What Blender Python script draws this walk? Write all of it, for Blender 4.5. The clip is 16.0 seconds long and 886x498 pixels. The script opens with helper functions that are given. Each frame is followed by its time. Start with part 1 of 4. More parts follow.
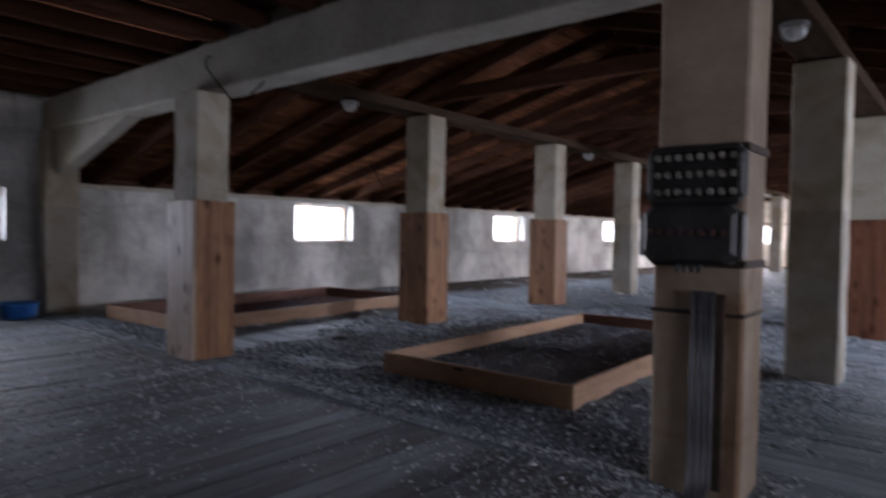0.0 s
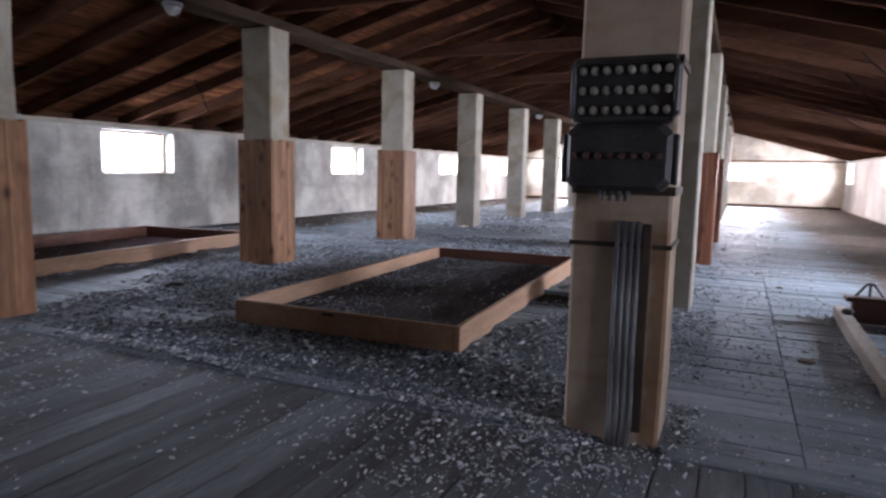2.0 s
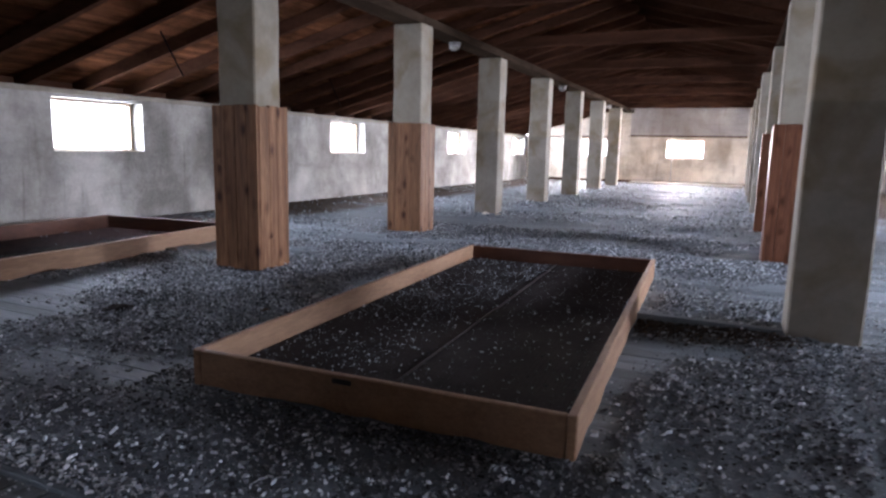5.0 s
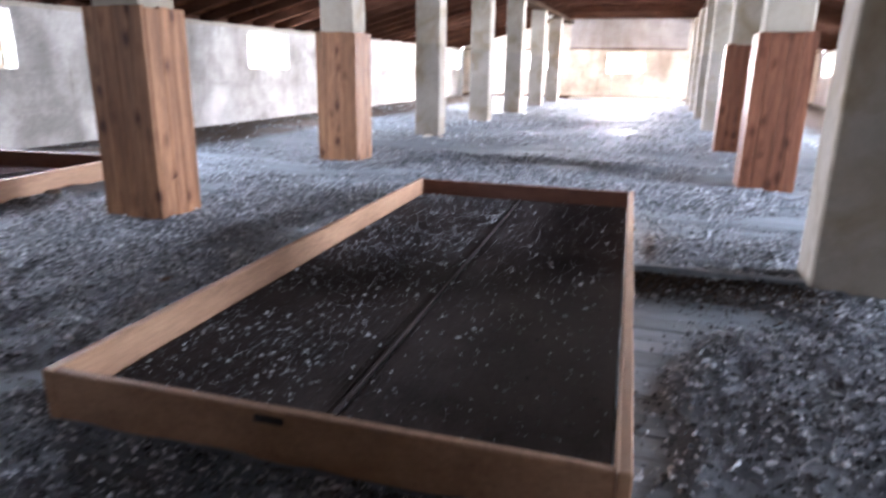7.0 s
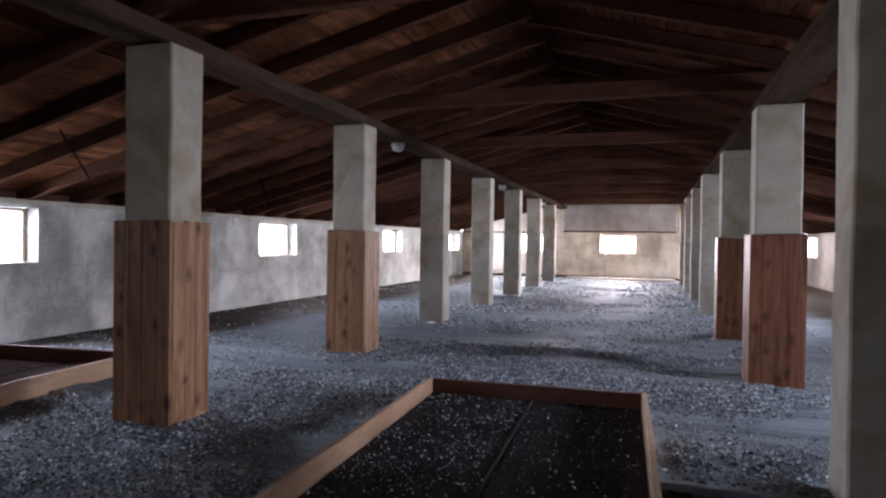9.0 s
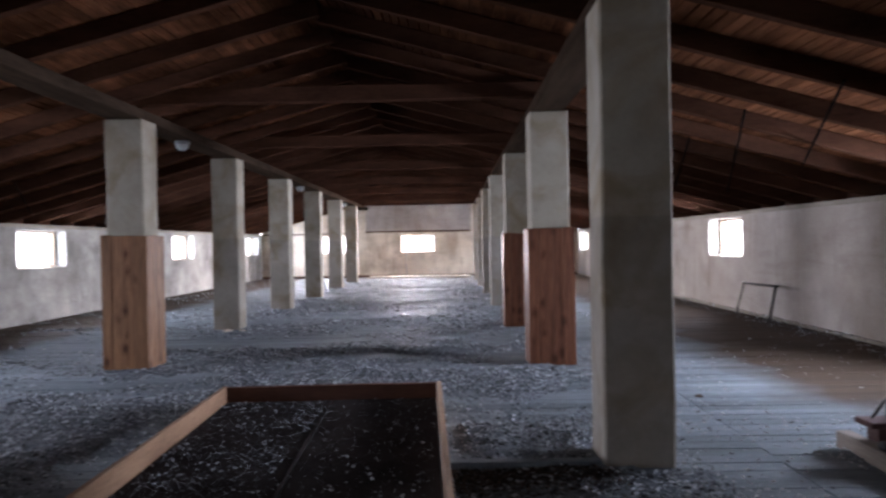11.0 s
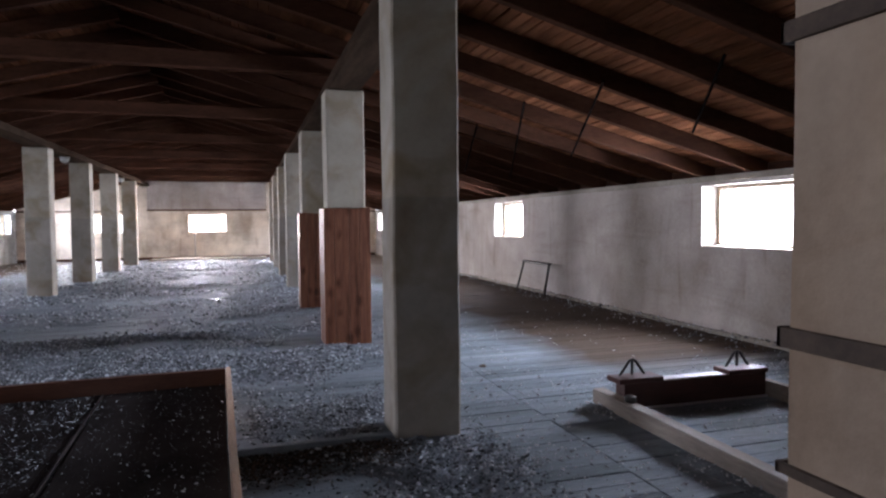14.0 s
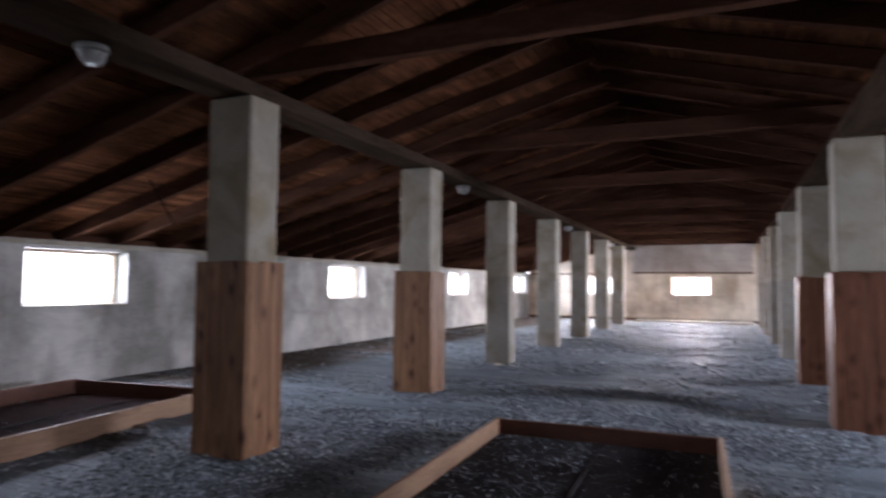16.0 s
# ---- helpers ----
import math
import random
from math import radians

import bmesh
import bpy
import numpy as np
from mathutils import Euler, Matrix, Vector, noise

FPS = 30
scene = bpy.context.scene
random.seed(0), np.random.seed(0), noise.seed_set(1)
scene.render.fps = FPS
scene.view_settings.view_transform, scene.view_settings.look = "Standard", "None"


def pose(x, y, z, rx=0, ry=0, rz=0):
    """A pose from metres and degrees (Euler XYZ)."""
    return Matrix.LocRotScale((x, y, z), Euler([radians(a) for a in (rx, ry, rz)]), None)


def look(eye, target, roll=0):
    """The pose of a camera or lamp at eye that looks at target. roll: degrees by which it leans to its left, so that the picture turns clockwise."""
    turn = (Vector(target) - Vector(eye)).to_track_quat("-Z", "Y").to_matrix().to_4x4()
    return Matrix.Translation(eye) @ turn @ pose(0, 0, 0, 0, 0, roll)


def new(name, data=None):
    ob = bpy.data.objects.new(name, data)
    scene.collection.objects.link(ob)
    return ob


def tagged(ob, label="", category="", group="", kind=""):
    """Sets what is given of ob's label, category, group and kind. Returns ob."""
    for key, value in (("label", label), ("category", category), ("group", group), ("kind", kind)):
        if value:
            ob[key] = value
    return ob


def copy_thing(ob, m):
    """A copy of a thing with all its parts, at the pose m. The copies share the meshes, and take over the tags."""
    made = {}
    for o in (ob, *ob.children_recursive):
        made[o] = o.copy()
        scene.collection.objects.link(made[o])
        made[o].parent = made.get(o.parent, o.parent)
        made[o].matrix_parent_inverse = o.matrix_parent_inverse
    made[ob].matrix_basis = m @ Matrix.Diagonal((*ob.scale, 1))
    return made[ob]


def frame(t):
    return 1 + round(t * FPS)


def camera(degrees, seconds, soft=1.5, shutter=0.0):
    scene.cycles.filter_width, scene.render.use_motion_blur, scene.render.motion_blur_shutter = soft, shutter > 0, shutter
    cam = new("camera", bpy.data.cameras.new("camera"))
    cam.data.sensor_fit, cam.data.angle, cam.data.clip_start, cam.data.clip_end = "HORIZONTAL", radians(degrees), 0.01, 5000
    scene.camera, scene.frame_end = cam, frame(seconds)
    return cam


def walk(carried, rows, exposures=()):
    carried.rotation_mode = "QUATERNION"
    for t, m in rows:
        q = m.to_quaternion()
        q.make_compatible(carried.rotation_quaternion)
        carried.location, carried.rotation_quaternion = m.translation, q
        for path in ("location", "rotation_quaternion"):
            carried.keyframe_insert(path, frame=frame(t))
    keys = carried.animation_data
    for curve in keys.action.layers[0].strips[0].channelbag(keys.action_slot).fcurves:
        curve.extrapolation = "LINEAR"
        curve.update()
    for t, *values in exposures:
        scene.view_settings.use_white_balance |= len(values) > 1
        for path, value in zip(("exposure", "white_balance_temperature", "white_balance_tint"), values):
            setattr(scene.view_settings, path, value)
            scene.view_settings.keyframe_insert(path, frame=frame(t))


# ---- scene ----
cam = camera(69.6, 16.0, soft=2.4, shutter=0.5)
EXPOSURES = [(t, e, 6300, 25) for t, e in ((0, 2.05), (0.6, 2.3), (1.5, 2.65), (3.0, 2.8), (4.7, 2.5), (6.8, 3.75), (7.5, 3.6), (8.2, 2.6), (10.3, 2.12), (12.5, 2.12), (14.5, 2.1), (16, 2.03))]
PATH = [
    (0, (2.627, -2.618, 1.334), (1.333, -1.094, 1.28), 1.1),
    (0.5, (2.496, -2.582, 1.304), (1.47, -0.873, 1.133), 1.2),
    (1, (2.377, -2.501, 1.3), (1.425, -0.754, 1.095), 0.1),
    (1.5, (2.229, -2.434, 1.293), (1.288, -0.687, 1.042), 0.6),
    (2, (2.004, -2.333, 1.274), (1.173, -0.53, 1.028), 1.3),
    (2.5, (1.818, -2.23, 1.275), (1.158, -0.358, 1.034), 0.9),
    (3, (1.693, -2.001, 1.231), (0.887, -0.187, 0.983), -0.2),
    (3.5, (1.501, -1.588, 1.291), (0.579, 0.177, 1.105), 0.8),
    (4, (1.298, -1.312, 1.253), (0.461, 0.494, 1.055), 1.9),
    (4.5, (1.054, -1.057, 1.266), (0.294, 0.78, 1.045), 2.2),
    (4.7, (0.938, -0.927, 1.233), (0.125, 0.884, 0.987), 1.7),
    (6.8, (0.317, 0.038, 1.216), (-0.356, 1.815, 0.589), 0.1),
    (7, (0.272, 0.125, 1.217), (-0.325, 1.952, 0.666), 1.0),
    (7.5, (0.284, 0.176, 1.316), (-0.232, 2.048, 0.841), 1.6),
    (8, (0.172, 0.144, 1.458), (-0.397, 2.053, 1.278), 1.5),
    (8.2, (0.147, 0.121, 1.484), (-0.488, 2.016, 1.415), 0.8),
    (10.3, (0.196, 0.077, 1.444), (-0.232, 2.031, 1.449), -1.5),
    (10.5, (0.203, 0.076, 1.452), (-0.105, 2.053, 1.448), -1.5),
    (11, (0.249, 0.083, 1.438), (0.225, 2.083, 1.422), -1.0),
    (11.5, (0.267, 0.084, 1.429), (0.423, 2.077, 1.394), -0.7),
    (12, (0.281, 0.087, 1.429), (0.479, 2.077, 1.376), -0.3),
    (12.5, (0.28, 0.081, 1.427), (0.48, 2.07, 1.367), -0.1),
    (13, (0.279, 0.079, 1.427), (0.466, 2.069, 1.374), -0.1),
    (13.5, (0.308, 0.088, 1.415), (0.661, 2.055, 1.354), -0.4),
    (14, (0.293, 0.088, 1.427), (0.883, 1.997, 1.343), -0.5),
    (14.5, (0.264, 0.097, 1.428), (0.454, 2.087, 1.378), -1.1),
    (15, (0.243, 0.091, 1.445), (0.101, 2.085, 1.45), -1.3),
    (15.5, (0.196, 0.056, 1.429), (-0.251, 2.005, 1.484), -0.6),
    (16, (0.187, 0.028, 1.432), (-0.627, 1.851, 1.543), 0.6),
]
walk(cam, [(t, look(eye, target, roll)) for t, eye, target, roll in PATH], EXPOSURES)

# ---- world, sun, window light ----
world = bpy.data.worlds.new("world")
scene.world = world
world.use_nodes = True
wn = world.node_tree.nodes
sky = wn.new("ShaderNodeTexSky")
sky.sky_type = "NISHITA"
sky.sun_disc = False
sky.sun_elevation = radians(45)
sky.sun_rotation = radians(31)
world.node_tree.links.new(sky.outputs[0], wn["Background"].inputs[0])
wn["Background"].inputs[1].default_value = 0.05

sun = new("sun", bpy.data.lights.new("sun", "SUN"))
sun.data.energy = 5.0
sun.data.angle = radians(0.5)
sun.data.color = (1.0, 0.94, 0.86)
SUN_DIR = Vector((math.sin(radians(31)) * math.cos(radians(45)), math.cos(radians(31)) * math.cos(radians(45)), math.sin(radians(45))))
sun.matrix_world = look(SUN_DIR * 60, (0, 0, 0))

WEST, EAST, NORTH, SOUTH = -8.15, 5.9, 28.4, -7.0   # inner faces of the outer walls
BAY = 3.475
EAVE = 1.979
RIDGE_X, RIDGE_Z, SLOPE = -1.12, 3.846, 0.266       # underside of the rafters
WIN_Z = (1.08, 1.86)
WEST_WIN = [(-1.25, 0.3), (5.38, 6.93), (12.33, 13.9), (19.25, 20.85), (26.2, 27.85)]
EAST_WIN = [(-1.55, 0.0), (5.4, 6.95), (12.5, 14.08), (19.4, 20.95), (26.4, 27.95)]
NORTH_WIN = [(-5.95, -4.43), (-1.95, -0.45), (1.45, 2.85)]
SKY_BLUE = (0.78, 0.89, 1.0)
SKY_WARM = (1.0, 0.97, 0.92)


def sky_lamp(cx, cy, cz, wide, high, target, watts, color):
    data = bpy.data.lights.new("window_light", "AREA")
    data.shape, data.size, data.size_y = "RECTANGLE", wide, high
    data.energy, data.color, data.spread = watts, color, radians(122)
    ob = new("window_light", data)
    ob.matrix_world = look((cx, cy, cz), target)
    return ob


WZ = sum(WIN_Z) / 2
for a, b in WEST_WIN:
    sky_lamp(WEST - 0.36, (a + b) / 2, WZ, 1.5, 0.74, (WEST + 3, (a + b) / 2, WZ - 0.7), 40 if a > 0 else 19, SKY_BLUE)
for a, b in EAST_WIN:
    sky_lamp(EAST + 0.36, (a + b) / 2, WZ, 1.5, 0.74, (EAST - 3, (a + b) / 2, WZ - 0.45), 60 if a > 0 else 8, SKY_BLUE)
for a, b in NORTH_WIN:
    sky_lamp((a + b) / 2, NORTH + 0.36, WZ, 1.4, 0.74, ((a + b) / 2, NORTH - 3, WZ - 0.5), 155, SKY_WARM)


# ---- materials ----
def surface(name, dark, light, scale=2.0, fine=30.0, stretch=(1, 1, 1), rough=0.85, bump=0.25, metal=0.0,
            contrast=(0.3, 0.7), speck=0.25, vary=0.0, extra=None, dist=0.01, spec=0.4, island=0.0):
    """A two-scale mottled surface; vary: brightness change from object to object."""
    m = bpy.data.materials.new(name)
    m.use_nodes = True
    t = m.node_tree
    n, ln = t.nodes, t.links.new
    bsdf = n["Principled BSDF"]
    geo = n.new("ShaderNodeNewGeometry")
    info = n.new("ShaderNodeObjectInfo")
    off = n.new("ShaderNodeVectorMath")
    off.operation = "MULTIPLY_ADD"
    comb = n.new("ShaderNodeCombineXYZ")
    for i in range(3):
        ln(info.outputs["Random"], comb.inputs[i])
    ln(comb.outputs[0], off.inputs[0])
    k = 37.0 if vary else 0.0
    off.inputs[1].default_value = (k, k * 0.7, k * 1.3)
    ln(geo.outputs["Position"], off.inputs[2])
    mp = n.new("ShaderNodeMapping")
    mp.inputs["Scale"].default_value = stretch
    ln(off.outputs[0], mp.inputs["Vector"])

    def noise_at(s, detail, roughness=0.6, distortion=0.0):
        q = n.new("ShaderNodeTexNoise")
        q.inputs["Scale"].default_value = s
        q.inputs["Detail"].default_value = detail
        q.inputs["Roughness"].default_value = roughness
        q.inputs["Distortion"].default_value = distortion
        ln(mp.outputs[0], q.inputs["Vector"])
        return q

    def mix(fac, a, b, blend="MIX"):
        x = n.new("ShaderNodeMix")
        x.data_type, x.blend_type = "RGBA", blend
        for sock, val in ((x.inputs[0], fac), (x.inputs[6], a), (x.inputs[7], b)):
            if isinstance(val, (int, float)):
                sock.default_value = val
            elif isinstance(val, tuple):
                sock.default_value = (*val, 1)
            else:
                ln(val, sock)
        return x.outputs[2]

    def ramp(src, lo, hi):
        r = n.new("ShaderNodeMapRange")
        r.inputs[1].default_value, r.inputs[2].default_value = lo, hi
        ln(src, r.inputs[0])
        return r.outputs[0]

    big = noise_at(scale, 5)
    small = noise_at(fine, 4, 0.7)
    col = mix(ramp(big.outputs[0], *contrast), dark, light)
    grain = ramp(small.outputs[0], 0.25, 0.75)
    col = mix(speck, col, mix(grain, tuple(c * 0.45 for c in dark), tuple(min(1, c * 1.25) for c in light)))
    if extra:
        col = extra(n, ln, geo, col, noise_at, mix, ramp)
    if vary or island:
        v = n.new("ShaderNodeHueSaturation")
        ln(ramp(geo.outputs["Random Per Island"] if island else info.outputs["Random"], 0, 1), v.inputs["Value"])
        r = v.inputs["Value"].links[0].from_node
        r.inputs[3].default_value, r.inputs[4].default_value = 1 - max(vary, island), 1 + max(vary, island)
        ln(col, v.inputs["Color"])
        col = v.outputs[0]
    ln(col, bsdf.inputs["Base Color"])
    bsdf.inputs["Roughness"].default_value = rough
    bsdf.inputs["Metallic"].default_value = metal
    bsdf.inputs["Specular IOR Level"].default_value = spec
    if bump:
        add = n.new("ShaderNodeMath")
        add.operation = "MULTIPLY_ADD"
        ln(big.outputs[0], add.inputs[0])
        add.inputs[1].default_value = 1.5
        ln(small.outputs[0], add.inputs[2])
        bp = n.new("ShaderNodeBump")
        bp.inputs["Strength"].default_value = bump
        bp.inputs["Distance"].default_value = dist
        ln(add.outputs[0], bp.inputs["Height"])
        ln(bp.outputs[0], bsdf.inputs["Normal"])
    return m


def wall_marks(tint):
    """Cloudy damp stains, run-off streaks and faint board-mark bands on whitewashed concrete."""
    def run(n, ln, geo, col, noise_at, mix, ramp):
        for scale, freq, lo, hi, warp in (((1.1, 1.1, 0.35), 1.3, 0.5, 0.72, 1.2), ((3.0, 3.0, 0.5), 2.0, 0.6, 0.74, 0.6), ((0.5, 0.5, 2.4), 1.1, 0.54, 0.8, 1.5), ((1, 1, 1), 0.35, 0.45, 0.62, 0.8)):
            sx = n.new("ShaderNodeMapping")
            sx.inputs["Scale"].default_value = scale
            ln(geo.outputs["Position"], sx.inputs["Vector"])
            q = n.new("ShaderNodeTexNoise")
            q.inputs["Scale"].default_value, q.inputs["Detail"].default_value, q.inputs["Distortion"].default_value = freq, 6, warp
            ln(sx.outputs[0], q.inputs["Vector"])
            col = mix(ramp(q.outputs[0], lo, hi), col, mix(1.0, col, tint, "MULTIPLY"))
        return col
    return run


def paint_line(n, ln, geo, col, noise_at, mix, ramp):
    """Thin limewash above head height on the bare concrete shafts."""
    sep = n.new("ShaderNodeSeparateXYZ")
    ln(geo.outputs["Position"], sep.inputs[0])
    q = n.new("ShaderNodeTexNoise")
    q.inputs["Scale"].default_value, q.inputs["Detail"].default_value, q.inputs["Distortion"].default_value = 2.3, 6, 0.7
    ln(geo.outputs["Position"], q.inputs["Vector"])
    col = mix(ramp(q.outputs[0], 0.46, 0.7), col, mix(1.0, col, (0.74, 0.64, 0.5), "MULTIPLY"))
    return mix(ramp(sep.outputs[2], 1.585, 1.60), mix(1.0, col, (0.84, 0.85, 0.89), "MULTIPLY"), col)


def column_stain(n, ln, geo, col, noise_at, mix, ramp):
    """Brown rust run beside the conduits and cloudy marks on the fuse column."""
    col = wall_marks((0.74, 0.62, 0.5))(n, ln, geo, col, noise_at, mix, ramp)
    sep = n.new("ShaderNodeSeparateXYZ")
    ln(geo.outputs["Position"], sep.inputs[0])
    w = noise_at(5.0, 5)
    edge = n.new("ShaderNodeMath")
    edge.operation = "MULTIPLY_ADD"
    ln(w.outputs[0], edge.inputs[0])
    edge.inputs[1].default_value = 0.12
    ln(sep.outputs[0], edge.inputs[2])
    both = n.new("ShaderNodeMath")
    both.operation = "MULTIPLY"
    ln(ramp(edge.outputs[0], 1.70, 1.73), both.inputs[0])
    ln(ramp(sep.outputs[2], 1.08, 1.0), both.inputs[1])
    south = n.new("ShaderNodeMath")
    south.operation = "MULTIPLY"
    ln(both.outputs[0], south.inputs[0])
    ln(ramp(sep.outputs[1], 0.78, 0.75), south.inputs[1])
    return mix(south.outputs[0], col, mix(1.0, col, (0.66, 0.52, 0.42), "MULTIPLY"))


def aisle_dirt(n, ln, geo, col, noise_at, mix, ramp):
    """Brown dirt trodden into the boards along both side walls."""
    sep = n.new("ShaderNodeSeparateXYZ")
    ln(geo.outputs["Position"], sep.inputs[0])
    w = n.new("ShaderNodeTexNoise")
    w.inputs["Scale"].default_value, w.inputs["Detail"].default_value = 1.3, 6
    ln(geo.outputs["Position"], w.inputs["Vector"])

    def math_node(op, a, b):
        x = n.new("ShaderNodeMath")
        x.operation = op
        for sock, val in ((x.inputs[0], a), (x.inputs[1], b)):
            if isinstance(val, (int, float)):
                sock.default_value = val
            else:
                ln(val, sock)
        return x.outputs[0]

    wob = math_node("MULTIPLY", math_node("SUBTRACT", w.outputs[0], 0.5), 1.2)
    east = math_node("MULTIPLY", ramp(math_node("ADD", sep.outputs[0], wob), 3.1, 3.8), ramp(sep.outputs[1], 4.6, 5.8))
    west = math_node("MULTIPLY", ramp(math_node("ADD", sep.outputs[0], wob), -5.9, -6.5), ramp(sep.outputs[1], 5.8, 7.2))
    both = math_node("MULTIPLY", math_node("MAXIMUM", east, west), 0.95)
    col = mix(both, col, mix(w.outputs[0], (0.04, 0.0255, 0.0155), (0.092, 0.06, 0.037)))
    worn = noise_at(0.9, 6, 0.65, 0.8)
    south = math_node("MULTIPLY", ramp(sep.outputs[1], 0.7, 0.5), ramp(worn.outputs[0], 0.36, 0.6))
    return mix(math_node("MULTIPLY", south, 0.8), col, mix(w.outputs[0], (0.045, 0.041, 0.039), (0.115, 0.106, 0.1)))


def soot_and_slope_shade(n, ln, geo, col, noise_at, mix, ramp):
    """Old smoke stains in wide uneven patches on the roof boards. Their eastward fade paints in that slope's window
    light.
    """
    sep = n.new("ShaderNodeSeparateXYZ")
    ln(geo.outputs["Position"], sep.inputs[0])
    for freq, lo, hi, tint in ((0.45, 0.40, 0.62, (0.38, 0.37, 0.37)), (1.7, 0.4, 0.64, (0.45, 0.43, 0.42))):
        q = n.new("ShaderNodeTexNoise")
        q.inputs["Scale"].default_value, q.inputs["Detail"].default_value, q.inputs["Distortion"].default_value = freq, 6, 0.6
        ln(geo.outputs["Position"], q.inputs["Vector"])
        # no darkening in the east: the lit slope's brightness is put into the colour
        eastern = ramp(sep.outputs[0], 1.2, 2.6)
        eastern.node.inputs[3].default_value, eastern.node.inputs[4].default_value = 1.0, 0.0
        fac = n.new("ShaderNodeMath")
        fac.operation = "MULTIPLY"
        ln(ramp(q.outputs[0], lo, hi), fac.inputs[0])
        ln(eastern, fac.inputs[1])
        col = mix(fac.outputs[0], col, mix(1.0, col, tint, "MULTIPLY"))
    return col


def knots(n, ln, geo, col, noise_at, mix, ramp):
    sx = n.new("ShaderNodeMapping")
    sx.inputs["Scale"].default_value = (9.0, 9.0, 5.0)
    ln(geo.outputs["Position"], sx.inputs["Vector"])
    v = n.new("ShaderNodeTexVoronoi")
    v.inputs["Randomness"].default_value = 1.0
    v.inputs["Scale"].default_value = 1.0
    ln(sx.outputs[0], v.inputs["Vector"])
    sep = n.new("ShaderNodeSeparateColor")
    ln(v.outputs["Color"], sep.inputs[0])
    streak = n.new("ShaderNodeMapping")
    streak.inputs["Scale"].default_value = (14.0, 14.0, 0.8)
    ln(geo.outputs["Position"], streak.inputs["Vector"])
    q = n.new("ShaderNodeTexNoise")
    q.inputs["Scale"].default_value, q.inputs["Detail"].default_value, q.inputs["Distortion"].default_value = 1.0, 5, 0.8
    ln(streak.outputs[0], q.inputs["Vector"])
    col = mix(ramp(q.outputs[0], 0.45, 0.7), col, mix(1.0, col, (0.62, 0.56, 0.52), "MULTIPLY"))
    chosen = ramp(sep.outputs[0], 0.6, 0.64)

    def near(lo, hi):
        x = n.new("ShaderNodeMath")
        x.operation = "MULTIPLY"
        ln(ramp(v.outputs["Distance"], lo, hi), x.inputs[0])
        ln(chosen, x.inputs[1])
        return x.outputs[0]

    ring = mix(near(0.5, 0.2), col, mix(1.0, col, (0.55, 0.45, 0.4), "MULTIPLY"))
    return mix(near(0.26, 0.14), ring, (0.05, 0.018, 0.009))


WALL = surface("limewashed_concrete", (0.225, 0.22, 0.203), (0.58, 0.568, 0.532), 0.8, 22, rough=0.92, bump=0.3, speck=0.2, contrast=(0.38, 0.62), extra=wall_marks((0.73, 0.72, 0.71)))
WALL_EAST = surface("brownish_limewash", (0.30, 0.268, 0.24), (0.53, 0.485, 0.445), 0.8, 20, rough=0.92, bump=0.3, speck=0.2, extra=wall_marks((0.8, 0.77, 0.74)))
CREAM = surface("cream_limewash", (0.44, 0.375, 0.295), (0.8, 0.71, 0.58), 0.8, 18, rough=0.92, bump=0.3, speck=0.2, contrast=(0.4, 0.6), extra=wall_marks((0.8, 0.76, 0.72)))
CONCRETE = surface("grey_concrete", (0.2, 0.175, 0.134), (0.345, 0.31, 0.248), 1.1, 14, rough=0.9, bump=0.2, speck=0.14, extra=paint_line)
PANEL_CONCRETE = surface("stained_concrete", (0.26, 0.192, 0.137), (0.46, 0.358, 0.265), 1.6, 14, rough=0.9, bump=0.35, speck=0.18, extra=column_stain)
BEAM_CONCRETE = surface("rough_beam_concrete", (0.2, 0.18, 0.145), (0.37, 0.34, 0.28), 1.5, 20, rough=0.9, bump=0.5, speck=0.3)
BOARD = surface("red_brown_board", (0.108, 0.05, 0.026), (0.33, 0.168, 0.085), 3.0, 16, stretch=(4, 4, 0.35), rough=0.6, bump=0.25, speck=0.45, vary=0.13, extra=knots, dist=0.004, spec=0.15)
BOARD_RED = surface("dark_red_board", (0.07, 0.027, 0.016), (0.2, 0.082, 0.045), 3.0, 16, stretch=(4, 4, 0.35), rough=0.6, bump=0.25, speck=0.45, vary=0.13, extra=knots, dist=0.004, spec=0.15)
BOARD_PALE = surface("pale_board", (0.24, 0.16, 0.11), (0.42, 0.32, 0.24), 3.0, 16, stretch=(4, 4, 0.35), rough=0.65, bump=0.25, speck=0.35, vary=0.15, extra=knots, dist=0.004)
CRATE = surface("raw_pine", (0.19, 0.099, 0.055), (0.37, 0.222, 0.13), 2.4, 18, stretch=(2, 0.5, 3.5), rough=0.7, bump=0.25, speck=0.35, vary=0.14, dist=0.004)
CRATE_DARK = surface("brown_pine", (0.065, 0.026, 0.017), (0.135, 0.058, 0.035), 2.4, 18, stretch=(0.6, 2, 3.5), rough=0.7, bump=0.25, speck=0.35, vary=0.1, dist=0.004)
CRATE_OLD = surface("grey_pine", (0.16, 0.125, 0.1), (0.31, 0.26, 0.212), 2.4, 18, stretch=(2, 0.5, 3.5), rough=0.75, bump=0.25, speck=0.35, vary=0.14, dist=0.004)
TIMBER = surface("dark_roof_timber", (0.025, 0.0122, 0.0087), (0.093, 0.0425, 0.026), 2.2, 20, stretch=(0.6, 0.6, 2), rough=0.8, bump=0.3, speck=0.3, vary=0.25, dist=0.004, spec=0.0)
PURLIN = surface("weathered_purlin", (0.015, 0.01, 0.007), (0.055, 0.037, 0.026), 2.2, 20, stretch=(3, 0.4, 3), rough=0.8, bump=0.3, speck=0.3, dist=0.004, spec=0.0)
